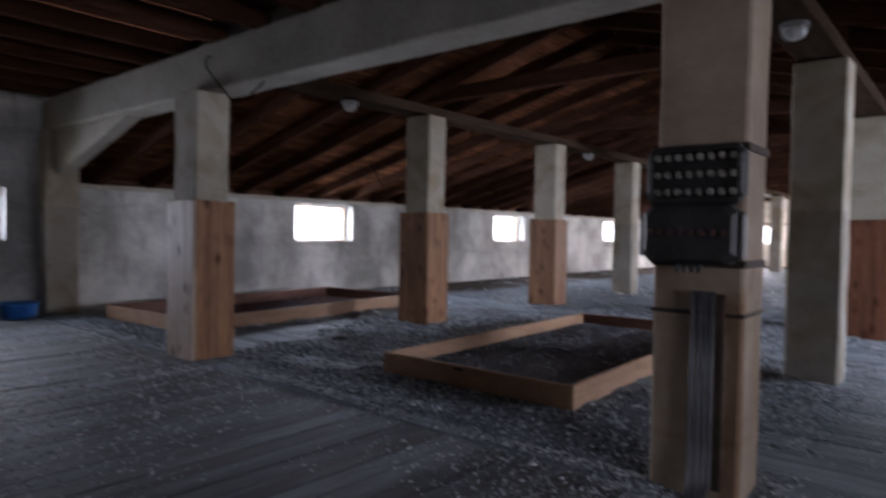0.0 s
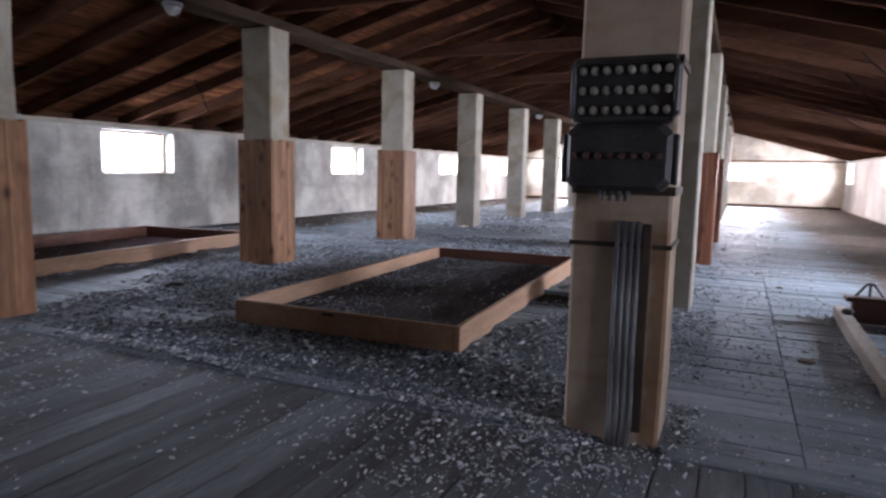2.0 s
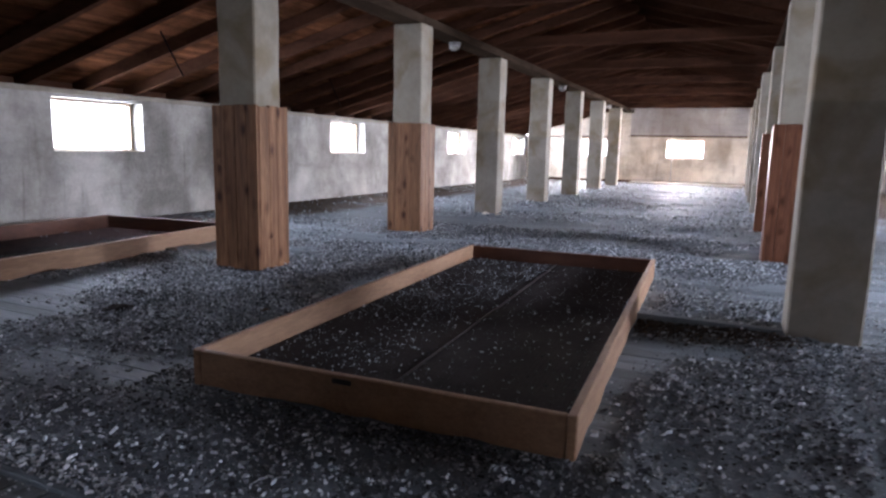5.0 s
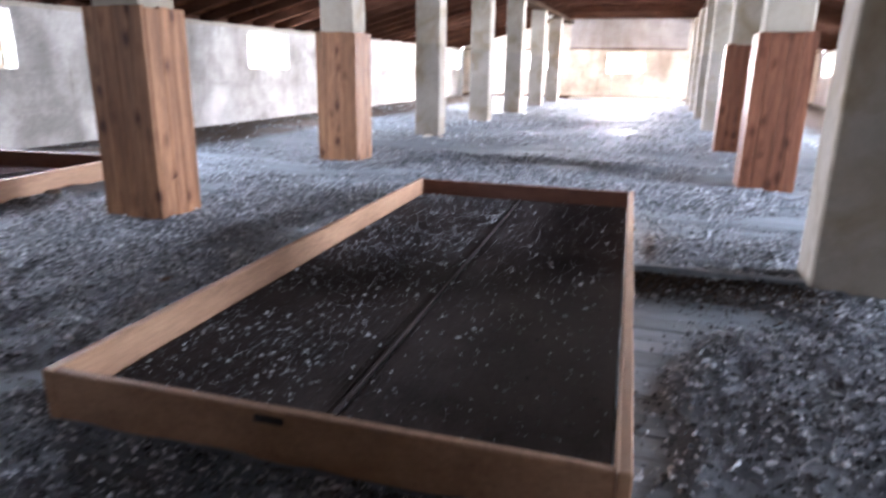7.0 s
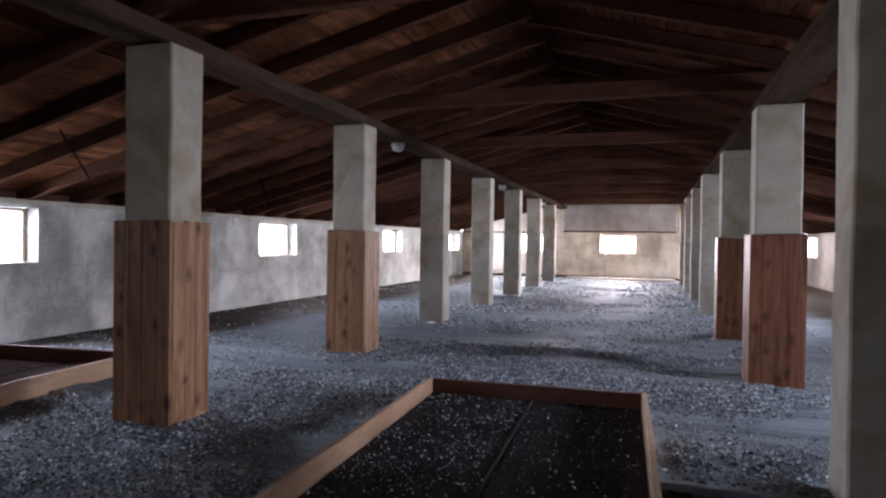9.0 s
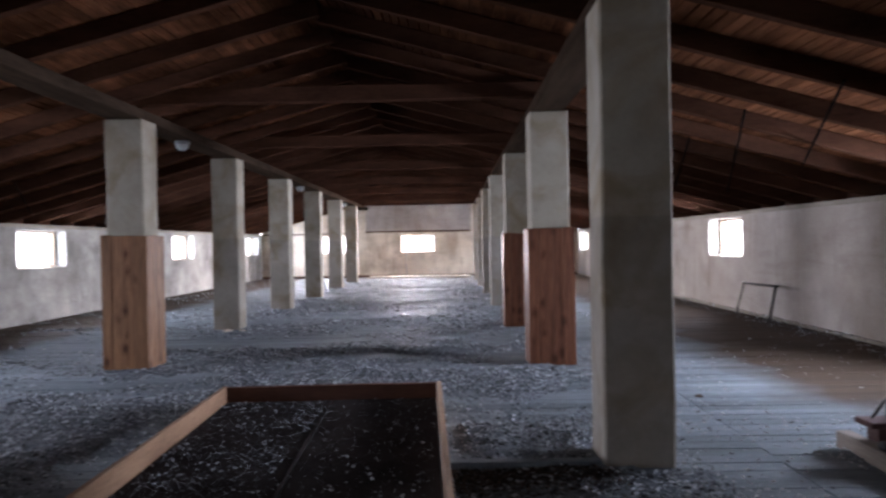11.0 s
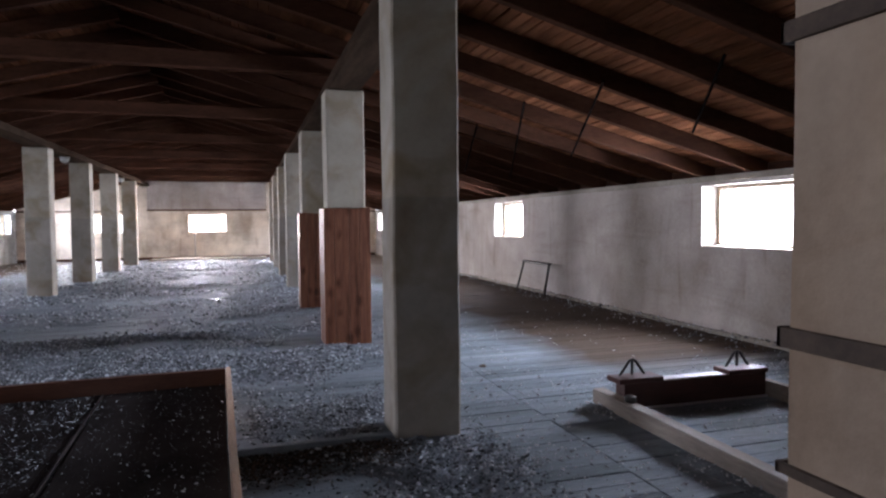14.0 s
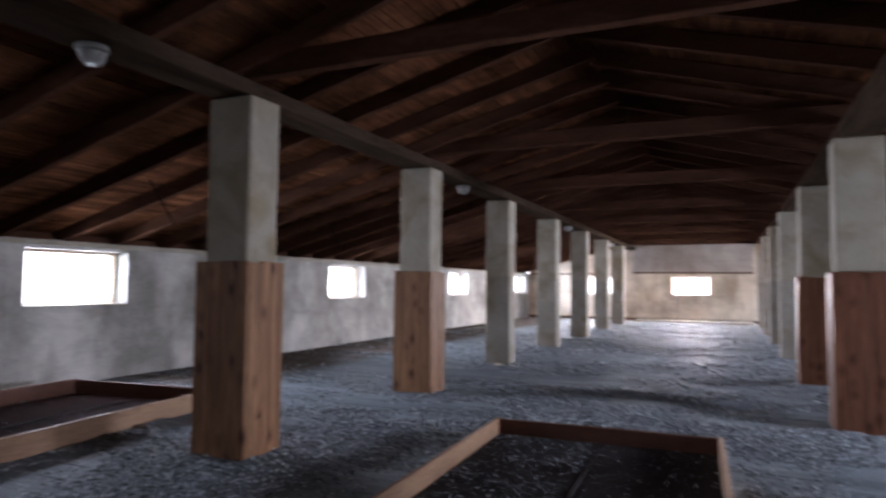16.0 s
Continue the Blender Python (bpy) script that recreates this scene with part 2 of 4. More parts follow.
SHEATHING = surface("roof_boarding", (0.046, 0.019, 0.011), (0.25, 0.104, 0.051), 1.8, 14, stretch=(4, 0.5, 4), rough=0.75, bump=0.3, speck=0.35, dist=0.004, spec=0.0, island=0.3, extra=soot_and_slope_shade)
PLANK = surface("dusty_floorboard", (0.104, 0.124, 0.138), (0.28, 0.325, 0.356), 1.6, 22, stretch=(0.45, 3.2, 1), rough=0.72, bump=0.35, speck=0.4, vary=0.2, dist=0.006, spec=0.06, extra=aisle_dirt)
PLANK_SOUTH = surface("worn_floorboard", (0.098, 0.108, 0.113), (0.25, 0.27, 0.283), 1.6, 22, stretch=(3.2, 0.4, 1), rough=0.72, bump=0.35, speck=0.4, vary=0.2, dist=0.006, spec=0.06, extra=aisle_dirt)
SUBFLOOR = surface("dark_gap_dirt", (0.09, 0.09, 0.09), (0.17, 0.17, 0.175), 4, 40, rough=0.95, bump=0.3)
DUST = surface("grey_dust", (0.098, 0.113, 0.126), (0.255, 0.288, 0.316), 2.5, 55, rough=0.85, bump=0.7, speck=0.5, dist=0.012, spec=0.12)
GRIT_BROWN = surface("brown_dust", (0.06, 0.042, 0.029), (0.13, 0.097, 0.07), 2.0, 45, rough=0.95, bump=0.5, speck=0.4, dist=0.01)
BLACK_MESH = surface("black_grating", (0.016, 0.013, 0.013), (0.06, 0.05, 0.048), 2.2, 40, rough=0.85, bump=0.3, speck=0.3, dist=0.004, spec=0.06)
BLACK_IRON = surface("black_cast_iron", (0.018, 0.016, 0.016), (0.065, 0.06, 0.058), 5, 60, rough=0.5, bump=0.2, metal=0.4, speck=0.4, dist=0.002)
DARK_BAR = surface("sooty_bar", (0.003, 0.0025, 0.002), (0.008, 0.006, 0.005), 5, 60, rough=0.9, bump=0.1, spec=0.0)
SOOT = surface("black_soot", (0.02, 0.018, 0.018), (0.05, 0.046, 0.045), 3, 40, rough=1.0, bump=0.3, spec=0.06)
RED_BED = surface("dark_red_bed", (0.014, 0.006, 0.005), (0.045, 0.018, 0.014), 2.5, 24, rough=0.95, bump=0.3, spec=0.04)
RUST = surface("rusty_strap", (0.04, 0.028, 0.022), (0.10, 0.07, 0.05), 8, 60, rough=0.75, bump=0.3, metal=0.4, dist=0.002)
CONDUIT = surface("dull_steel_conduit", (0.08, 0.08, 0.083), (0.2, 0.2, 0.205), 6, 50, rough=0.55, bump=0.1, metal=0.7, dist=0.002)
CAP = surface("porcelain_fuse_cap", (0.15, 0.14, 0.12), (0.29, 0.275, 0.24), 30, 120, rough=0.2, bump=0.05, dist=0.001)
RED_KNOB = surface("dull_red_indicator", (0.04, 0.016, 0.014), (0.10, 0.035, 0.03), 30, 120, rough=0.45, bump=0.0)
RED_BOX = surface("dark_red_painted_wood", (0.035, 0.012, 0.01), (0.085, 0.03, 0.022), 2.5, 24, stretch=(0.6, 2, 3), rough=0.6, bump=0.25, speck=0.3, dist=0.004)
STEEL_STRIP = surface("worn_sheet_metal", (0.45, 0.45, 0.47), (0.68, 0.68, 0.7), 3, 40, rough=0.4, bump=0.1, metal=0.5, dist=0.002)
WHITE_FRAME = surface("weathered_window_wood", (0.2, 0.14, 0.09), (0.42, 0.32, 0.22), 4, 30, stretch=(3, 3, 3), rough=0.7, bump=0.2, dist=0.003)
ENAMEL = surface("dull_lamp_glass", (0.3, 0.3, 0.29), (0.46, 0.46, 0.44), 8, 60, rough=0.3, bump=0.02, dist=0.001)
LAMP_METAL = surface("grey_lamp_metal", (0.2, 0.2, 0.2), (0.34, 0.34, 0.33), 8, 60, rough=0.5, bump=0.1, metal=0.6, dist=0.001)
BLUE = surface("blue_plastic", (0.015, 0.08, 0.28), (0.03, 0.16, 0.45), 5, 40, rough=0.4, bump=0.05, dist=0.002)
EARTH = surface("farmyard_ground", (0.16, 0.17, 0.10), (0.30, 0.28, 0.2), 0.2, 3, rough=0.95, bump=0.3)


def flake_material(name, stops, tint=(1.0, 1.02, 1.05)):
    m = bpy.data.materials.new(name)
    m.use_nodes = True
    n, ln = m.node_tree.nodes, m.node_tree.links.new
    geo = n.new("ShaderNodeNewGeometry")
    r = n.new("ShaderNodeValToRGB")
    e = r.color_ramp.elements
    e[0].position, e[1].position = 0.0, 1.0
    for k, (p, v) in enumerate(stops):
        x = e[0] if k == 0 else e[len(e) - 1] if p == 1.0 else e.new(p)
        x.color = (v * tint[0], v * tint[1], v * tint[2], 1)
    ln(geo.outputs["Random Per Island"], r.inputs[0])
    q = n.new("ShaderNodeTexNoise")
    q.inputs["Scale"].default_value = 90
    ln(geo.outputs["Position"], q.inputs["Vector"])
    x = n.new("ShaderNodeMix")
    x.data_type, x.blend_type = "RGBA", "MULTIPLY"
    x.inputs[0].default_value = 0.4
    ln(r.outputs[0], x.inputs[6])
    ln(q.outputs[0], x.inputs[7])
    ln(x.outputs[2], n["Principled BSDF"].inputs["Base Color"])
    n["Principled BSDF"].inputs["Roughness"].default_value = 0.75
    n["Principled BSDF"].inputs["Specular IOR Level"].default_value = 0.2
    return m


FLAKES = flake_material("mixed_flakes", ((0.0, 0.05), (0.42, 0.12), (0.66, 0.28), (0.82, 0.64), (1.0, 0.9)), (0.94, 1.02, 1.09))
FLAKES_BROWN = flake_material("brown_crumbs", ((0.0, 0.02), (0.5, 0.05), (0.85, 0.1), (1.0, 0.22)), (1.25, 0.95, 0.75))
FLAKES_PALE = flake_material("pale_flakes", ((0.0, 0.22), (0.3, 0.38), (0.65, 0.62), (1.0, 0.86)))


def glass_material():
    m = bpy.data.materials.new("dusty_window_glass")
    m.use_nodes = True
    n, ln = m.node_tree.nodes, m.node_tree.links.new
    tr, gl, mx = n.new("ShaderNodeBsdfTransparent"), n.new("ShaderNodeBsdfGlossy"), n.new("ShaderNodeMixShader")
    tr.inputs[0].default_value = (0.93, 0.95, 0.95, 1)
    gl.inputs["Roughness"].default_value = 0.08
    mx.inputs[0].default_value = 0.06
    ln(tr.outputs[0], mx.inputs[1])
    ln(gl.outputs[0], mx.inputs[2])
    ln(mx.outputs[0], n["Material Output"].inputs[0])
    return m


GLASS = glass_material()


# ---- building helpers ----
def block(bm, lo, hi, bevel=0.0, cuts=0, m=None):
    """An axis-aligned block; with cuts it is divided along its longest side. Returns its vertices."""
    lo, hi = Vector(lo), Vector(hi)
    size, mid = hi - lo, (hi + lo) / 2
    made = bmesh.ops.create_cube(bm, size=1.0)["verts"]
    for v in made:
        v.co = Vector((v.co.x * size.x, v.co.y * size.y, v.co.z * size.z)) + mid
    if bevel:
        edges = list({e for v in made for e in v.link_edges})
        made = bmesh.ops.bevel(bm, geom=edges, offset=bevel, segments=1, affect="EDGES")["verts"]
    if cuts:
        axis = max(range(3), key=lambda i: size[i])
        edges = [e for e in {e for v in made for e in v.link_edges} if abs((e.verts[0].co - e.verts[1].co)[axis]) > 0.6 * size[axis]]
        cut = bmesh.ops.subdivide_edges(bm, edges=edges, cuts=cuts)
        made = list({v for v in made} | {g for g in cut["geom_inner"] if isinstance(g, bmesh.types.BMVert)})
    if m is not None:
        for v in made:
            v.co = m @ v.co
    return made


def rough_up(bm, amount, freq=3.0):
    for v in bm.verts:
        v.co += noise.noise_vector(v.co * freq) * amount


def tube(bm, path, radius, sides=10, closed=False):
    """A round bar along a list of points."""
    pts = [Vector(p) for p in path]
    rings = []
    for i, p in enumerate(pts):
        a = pts[i - 1] if i or closed else p
        b = pts[(i + 1) % len(pts)] if i < len(pts) - 1 or closed else p
        d = (b - a).normalized()
        u = d.cross(Vector((0, 0, 1)) if abs(d.z) < 0.9 else Vector((1, 0, 0))).normalized()
        w = d.cross(u)
        rings.append([bm.verts.new(p + radius * (math.cos(s) * u + math.sin(s) * w)) for s in (2 * math.pi * k / sides for k in range(sides))])
    for i in range(len(rings) - (0 if closed else 1)):
        r0, r1 = rings[i], rings[(i + 1) % len(rings)]
        for k in range(sides):
            bm.faces.new((r0[k], r0[(k + 1) % sides], r1[(k + 1) % sides], r1[k]))
    if not closed:
        bm.faces.new(rings[0])
        bm.faces.new(rings[-1][::-1])


def lathe(bm, profile, at, axis="z", sides=20):
    """A turned body: profile of (radius, height) from its base at the point at."""
    at = Vector(at)
    rings = []
    for r, h in profile:
        ring = []
        for k in range(sides):
            s = 2 * math.pi * k / sides
            c = (r * math.cos(s), r * math.sin(s), h)
            p = {"z": (c[0], c[1], c[2]), "-y": (c[0], -c[2], c[1]), "-z": (c[0], -c[1], -c[2])}[axis]
            ring.append(bm.verts.new(at + Vector(p)))
        rings.append(ring)
    for a, b in zip(rings, rings[1:]):
        for k in range(sides):
            bm.faces.new((a[k], a[(k + 1) % sides], b[(k + 1) % sides], b[k]))
    bm.faces.new(rings[0][::-1])
    bm.faces.new(rings[-1])


def mesh_of(name, bm, material, smooth=False):
    bmesh.ops.recalc_face_normals(bm, faces=bm.faces)
    me = bpy.data.meshes.new(name)
    bm.to_mesh(me)
    bm.free()
    me.materials.append(material)
    if smooth:
        me.polygons.foreach_set("use_smooth", [True] * len(me.polygons))
    return me


def part(name, bm, material, parent=None, label="", smooth=False):
    ob = new(name, mesh_of(name, bm, material, smooth))
    ob.parent = parent
    return tagged(ob, label)


def thing(name, place, label, category, group="", kind="", turn=0.0):
    ob = new(name)
    ob.empty_display_size = 0.1
    ob.matrix_basis = pose(*place, 0, 0, turn)
    return tagged(ob, label, category, group, kind)


def structure(name, bm, material, label):
    return tagged(part(name, bm, material), label, name.rstrip("_0123456789").split("_")[0], kind="structure")


def roof_z(x):
    return RIDGE_Z - SLOPE * abs(x - RIDGE_X)


# ---- walls ----
def wall_y(name, x0, x1, y0, y1, top, holes, material, label):
    bm = bmesh.new()
    edge = y0
    for a, b in holes:
        block(bm, (x0, edge, 0), (x1, a, top))
        block(bm, (x0, a, 0), (x1, b, WIN_Z[0]))
        block(bm, (x0, a, WIN_Z[1]), (x1, b, top))
        edge = b
    block(bm, (x0, edge, 0), (x1, y1, top))
    bmesh.ops.remove_doubles(bm, verts=bm.verts, dist=0.0005)
    return structure(name, bm, material, label)


T = 0.4
wall_y("wall_west", WEST - T, WEST, 0.9, NORTH + T, EAVE, WEST_WIN[1:], WALL, "stained limewashed concrete side wall with small windows")
wall_y("wall_west_south", WEST - T, WEST, SOUTH, 0.9, 3.36, WEST_WIN[:1], WALL, "tall pale limewashed concrete wall")
wall_y("wall_east", EAST, EAST + T, 0.9, NORTH + T, EAVE, EAST_WIN[1:], WALL_EAST, "stained limewashed concrete side wall with small windows")
wall_y("wall_east_south", EAST, EAST + T, SOUTH, 0.9, 3.36, EAST_WIN[:1], WALL_EAST, "tall pale limewashed concrete wall")

bm = bmesh.new()
block(bm, (WEST - T, SOUTH - T, 0), (EAST + T, SOUTH, 3.36))
structure("wall_south", bm, WALL, "plain limewashed concrete end wall")

bm = bmesh.new()
edge = WEST
for a, b in NORTH_WIN:
    block(bm, (edge, NORTH, 0.0), (a, NORTH + T, EAVE))
    block(bm, (a, NORTH, 0.0), (b, NORTH + T, WIN_Z[0]))
    block(bm, (a, NORTH, WIN_Z[1]), (b, NORTH + T, EAVE))
    edge = b
block(bm, (edge, NORTH, 0.0), (EAST, NORTH + T, EAVE))
gable = [bm.verts.new((x, NORTH + d, z)) for d in (0, T) for x, z in ((WEST, EAVE), (EAST, EAVE), (EAST, EAVE + 0.185), (RIDGE_X, RIDGE_Z + 0.195), (WEST, EAVE + 0.185))]
bm.faces.new(gable[:5])
bm.faces.new(gable[5:][::-1])
for i in range(5):
    j = (i + 1) % 5
    bm.faces.new((gable[i], gable[5 + i], gable[5 + j], gable[j]))
structure("wall_north", bm, CREAM, "cream limewashed gable end wall lit by its window")

bm = bmesh.new()
block(bm, (-3.5, NORTH - 0.07, 2.05), (1.13, NORTH - 0.002, 3.19), 0.01)
structure("trim", bm, WALL_EAST, "plastered concrete tie beam across the end wall")

for a, b in ((WEST + 0.003, -3.9), (1.62, EAST - 0.003)):
    bm = bmesh.new()
    block(bm, (a, NORTH - 0.05, 1.93), (b, NORTH - 0.002, 1.985), 0.005)
    structure("trim_rail", bm, TIMBER, "dark timber rail along the end wall")

# thin dark strip added as the shadow line below the tie beam
bm = bmesh.new()
block(bm, (-3.52, NORTH - 0.085, 1.985), (1.14, NORTH - 0.002, 2.046), 0.005)
structure("trim_rail", bm, TIMBER, "dark strip standing in for the shadow under the tie beam of the end wall")
bm = bmesh.new()
for k in range(18):
    z = 3.195 + 0.045 * k
    reach = (RIDGE_Z + 0.12 - z) / SLOPE
    if reach > 0.1:
        block(bm, (RIDGE_X - reach, NORTH - 0.05 - 0.004 * (k % 2), z), (RIDGE_X + reach, NORTH - 0.004, z + 0.042))
structure("wall_gable_north", bm, TIMBER, "dark boarded gable peak above the tie beam")

# cross beam where the hall meets the taller southern part
bm = bmesh.new()
block(bm, (WEST + 0.002, 0.76, 2.71), (EAST - 0.002, 1.12, 3.18), 0.015, 60)
rough_up(bm, 0.012, 2.5)
structure("trim_cross_beam", bm, BEAM_CONCRETE, "rough cast concrete cross beam on the columns")
for sx, wall in ((1, WEST), (-1, EAST)):
    bm = bmesh.new()
    block(bm, (min(wall + sx * 0.002, wall + sx * 0.36), 0.72, 0), (max(wall + sx * 0.002, wall + sx * 0.36), 1.16, 2.708), 0.012)
    structure("wall_pier", bm, CONCRETE, "grey concrete pier standing against the side wall")
    bm = bmesh.new()
    xe = wall + sx * 0.362
    xt = RIDGE_X - sx * (RIDGE_Z - 2.69) / SLOPE
    tri = [bm.verts.new((x, y, z)) for y in (0.85, 1.05) for x, z in ((xe, roof_z(xe)), (xt, 2.7), (xe, 2.7))]
    bm.faces.new(tri[:3])
    bm.faces.new(tri[3:][::-1])
    for i in range(3):
        j = (i + 1) % 3
        bm.faces.new((tri[i], tri[3 + i], tri[3 + j], tri[j]))
    structure("wall_infill", bm, BEAM_CONCRETE, "triangular concrete infill under the cross beam")
bm = bmesh.new()
tri = [bm.verts.new((x, y, z)) for y in (0.9, 1.05) for x, z in ((RIDGE_X - 3.0, 3.185), (RIDGE_X + 3.0, 3.185), (RIDGE_X, RIDGE_Z + 0.14))]
bm.faces.new(tri[:3])
bm.faces.new(tri[3:][::-1])
for i in range(3):
    j = (i + 1) % 3
    bm.faces.new((tri[i], tri[3 + i], tri[3 + j], tri[j]))
block(bm, (WEST - T, 1.145, 3.1), (EAST + T, 1.2, 3.46))
structure("wall_gable_south", bm, BEAM_CONCRETE, "plain gable infill above the cross beam")

for a, b in ((WEST + 0.002, WEST + 0.04), (EAST - 0.04, EAST - 0.002)):
    bm = bmesh.new()
    block(bm, (a, 1.17, 1.905), (b, NORTH - 0.06, 1.972), 0.006, 40)
    rough_up(bm, 0.004, 2)
    structure("trim_wall_head", bm, BEAM_CONCRETE, "rough concrete ledge along the wall head")

# ---- floor base and ground outside ----
bm = bmesh.new()
block(bm, (WEST - T, SOUTH - T, -0.3), (EAST + T, NORTH + T, -0.03))
floor = structure("floor", bm, SUBFLOOR, "dusty grey boarded loft floor littered with flakes")
bm = bmesh.new()
bmesh.ops.create_grid(bm, x_segments=8, y_segments=8, size=900, matrix=Matrix.Translation((0, 0, -4.2)))
structure("ground", bm, EARTH, "dry farmyard ground outside")
bm = bmesh.new()
block(bm, (WEST - 0.3, SOUTH - 0.3, -4.2), (EAST + 0.3, NORTH + 0.3, -0.31))
structure("wall_storey_below", bm, WALL, "limewashed walls of the storey below")

# hazy bright distance outside the windows
def haze_material():
    m = bpy.data.materials.new("bright_haze")
    m.use_nodes = True
    n, ln = m.node_tree.nodes, m.node_tree.links.new
    e = n.new("ShaderNodeEmission")
    e.inputs[0].default_value, e.inputs[1].default_value = (0.95, 0.98, 1.0, 1), 1.75
    ln(e.outputs[0], n["Material Output"].inputs[0])
    return m


HAZE = haze_material()
for lo, hi in (((WEST - 12, -20, -4), (WEST - 11.8, 42, 9)), ((EAST + 11.8, -20, -4), (EAST + 12, 42, 9)), ((WEST - 11, NORTH + 12, -4), (EAST + 11, NORTH + 12.2, 9))):
    bm = bmesh.new()
    block(bm, lo, hi)
    structure("backdrop", bm, HAZE, "bright overcast haze beyond the windows")

# ---- windows ----
def window(index, m, wide, label):
    """Window in an opening; local x along the wall, y outwards, origin at the sill's middle on the inner face."""
    high = WIN_Z[1] - WIN_Z[0]
    ob = thing(f"window_{index}", (0, 0, 0), label, "window", kind="structure")
    ob.matrix_basis = m
    bm = bmesh.new()
    w, d0, d1, f = wide / 2 - 0.003, 0.24, 0.29, 0.045
    block(bm, (-w, d0, 0.003), (w, d1, f), 0.004)
    block(bm, (-w, d0, high - f), (w, d1, high - 0.003), 0.004)
    block(bm, (-w, d0, f), (-w + f, d1, high - f), 0.004)
    block(bm, (w - f, d0, f), (w, d1, high - f), 0.004)
    part("window_frame", bm, WHITE_FRAME, ob, "weathered wooden frame")
    bm = bmesh.new()
    block(bm, (-w + f, 0.268, f), (w - f, 0.272, high - f))
    pane = part("pane", bm, GLASS, ob)
    pane.visible_shadow = False
    bm = bmesh.new()
    block(bm, (-w, 0.004, 0.002), (w, 0.238, 0.02), 0.004)
    part("window_sill", bm, CREAM, ob)
    return ob


wi = 1
for a, b in WEST_WIN:
    window(wi, pose(WEST, (a + b) / 2, WIN_Z[0], 0, 0, 90), b - a, "low window in the limewashed side wall")
    wi += 1
for a, b in EAST_WIN:
    window(wi, pose(EAST, (a + b) / 2, WIN_Z[0], 0, 0, -90), b - a, "low window in the limewashed side wall")
    wi += 1
for a, b in NORTH_WIN:
    window(wi, pose((a + b) / 2, NORTH, WIN_Z[0]), b - a, "glaring window in the cream end wall")
    wi += 1


# ---- roof ----
def slope_matrix(side):
    """Local x runs down the slope from the ridge, z stands up from the rafters' underside."""
    ang = math.degrees(math.atan(SLOPE))
    return pose(RIDGE_X, 0, RIDGE_Z, 0, 0, 0) @ (pose(0, 0, 0, 0, ang, 0) if side > 0 else pose(0, 0, 0, 0, 0, 180) @ pose(0, 0, 0, 0, ang, 0))


RAFTER = 0.17
bm = bmesh.new()
rnd = random.Random(3)
for side in (1, -1):
    m = slope_matrix(side)
    s = -0.01
    while s < 7.6:
        w = rnd.uniform(0.085, 0.12)
        z = RAFTER + 0.002 + rnd.uniform(0, 0.008)
        ya, yb = (0.9, NORTH + T + 0.1) if side > 0 else (-NORTH - T - 0.1, -0.9)
        block(bm, (s, ya, z), (s + w - rnd.uniform(0.006, 0.02), yb, z + 0.022), 0, 0, m)
        s += w
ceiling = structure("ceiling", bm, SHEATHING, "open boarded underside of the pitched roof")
bm = bmesh.new()
for side in (1, -1):
    m = slope_matrix(side)
    ya, yb = (0.9, NORTH + T + 0.1) if side > 0 else (-NORTH - T - 0.1, -0.9)
    block(bm, (-0.12, ya, RAFTER + 0.04), (7.8, yb, RAFTER + 0.09), 0, 0, m)
structure("ceiling_roof_cover", bm, TIMBER, "dark roof covering above the boarding")

bm = bmesh.new()
block(bm, (-0.045, -0.04, 0), (7.62, 0.04, RAFTER), 0.006, 16)
rough_up(bm, 0.006, 1.5)
rafter_mesh = mesh_of("rafter", bm, TIMBER)
RAFTER_Y = [4.34 + BAY / 4 * k for k in range(-3, 28)]
for y in RAFTER_Y:
    for side in (1, -1):
        ob = new("rafter", rafter_mesh)
        ob.matrix_basis = Matrix.Translation((0, y + (0.042 if side > 0 else -0.16), 0)) @ slope_matrix(side)
        tagged(ob, "dark brown sawn roof rafter running down from the ridge", "rafter", "roof rafters")

bm = bmesh.new()
block(bm, (WEST - 0.32, 1.0, EAVE - 0.1), (WEST - 0.2, NORTH + T, 2.085))
structure("trim_eave_west", bm, TIMBER, "dark eave board closing the wall head")
bm = bmesh.new()
block(bm, (EAST + 0.2, 1.0, EAVE - 0.1), (EAST + 0.32, 9.0, 2.085))
block(bm, (EAST + 0.2, 9.22, EAVE - 0.1), (EAST + 0.32, NORTH + T, 2.085))
structure("trim_eave_east", bm, TIMBER, "dark eave board closing the wall head, gapped in one spot")

bm = bmesh.new()
block(bm, (WEST + 0.01, NORTH - 0.05, 0.0), (EAST - 0.06, NORTH - 0.002, 0.1), 0.01, 40)
rough_up(bm, 0.006, 2.5)
structure("baseboard_north", bm, TIMBER, "dark stained skirting along the foot of the end wall")
bm = bmesh.new()
block(bm, (-3.3, NORTH - 1.35, -0.02), (1.1, NORTH - 0.055, 0.075), 0.012, 30)
rough_up(bm, 0.008, 2.0)
structure("floor_step", bm, BEAM_CONCRETE, "low dusty concrete step before the end wall")
bm = bmesh.new()
block(bm, (EAST - 0.05, 1.5, 0.0), (EAST - 0.002, NORTH - 0.01, 0.055), 0.012, 40)
rough_up(bm, 0.006, 2.5)
structure("baseboard_east", bm, BEAM_CONCRETE, "low rough concrete plinth along the wall foot")

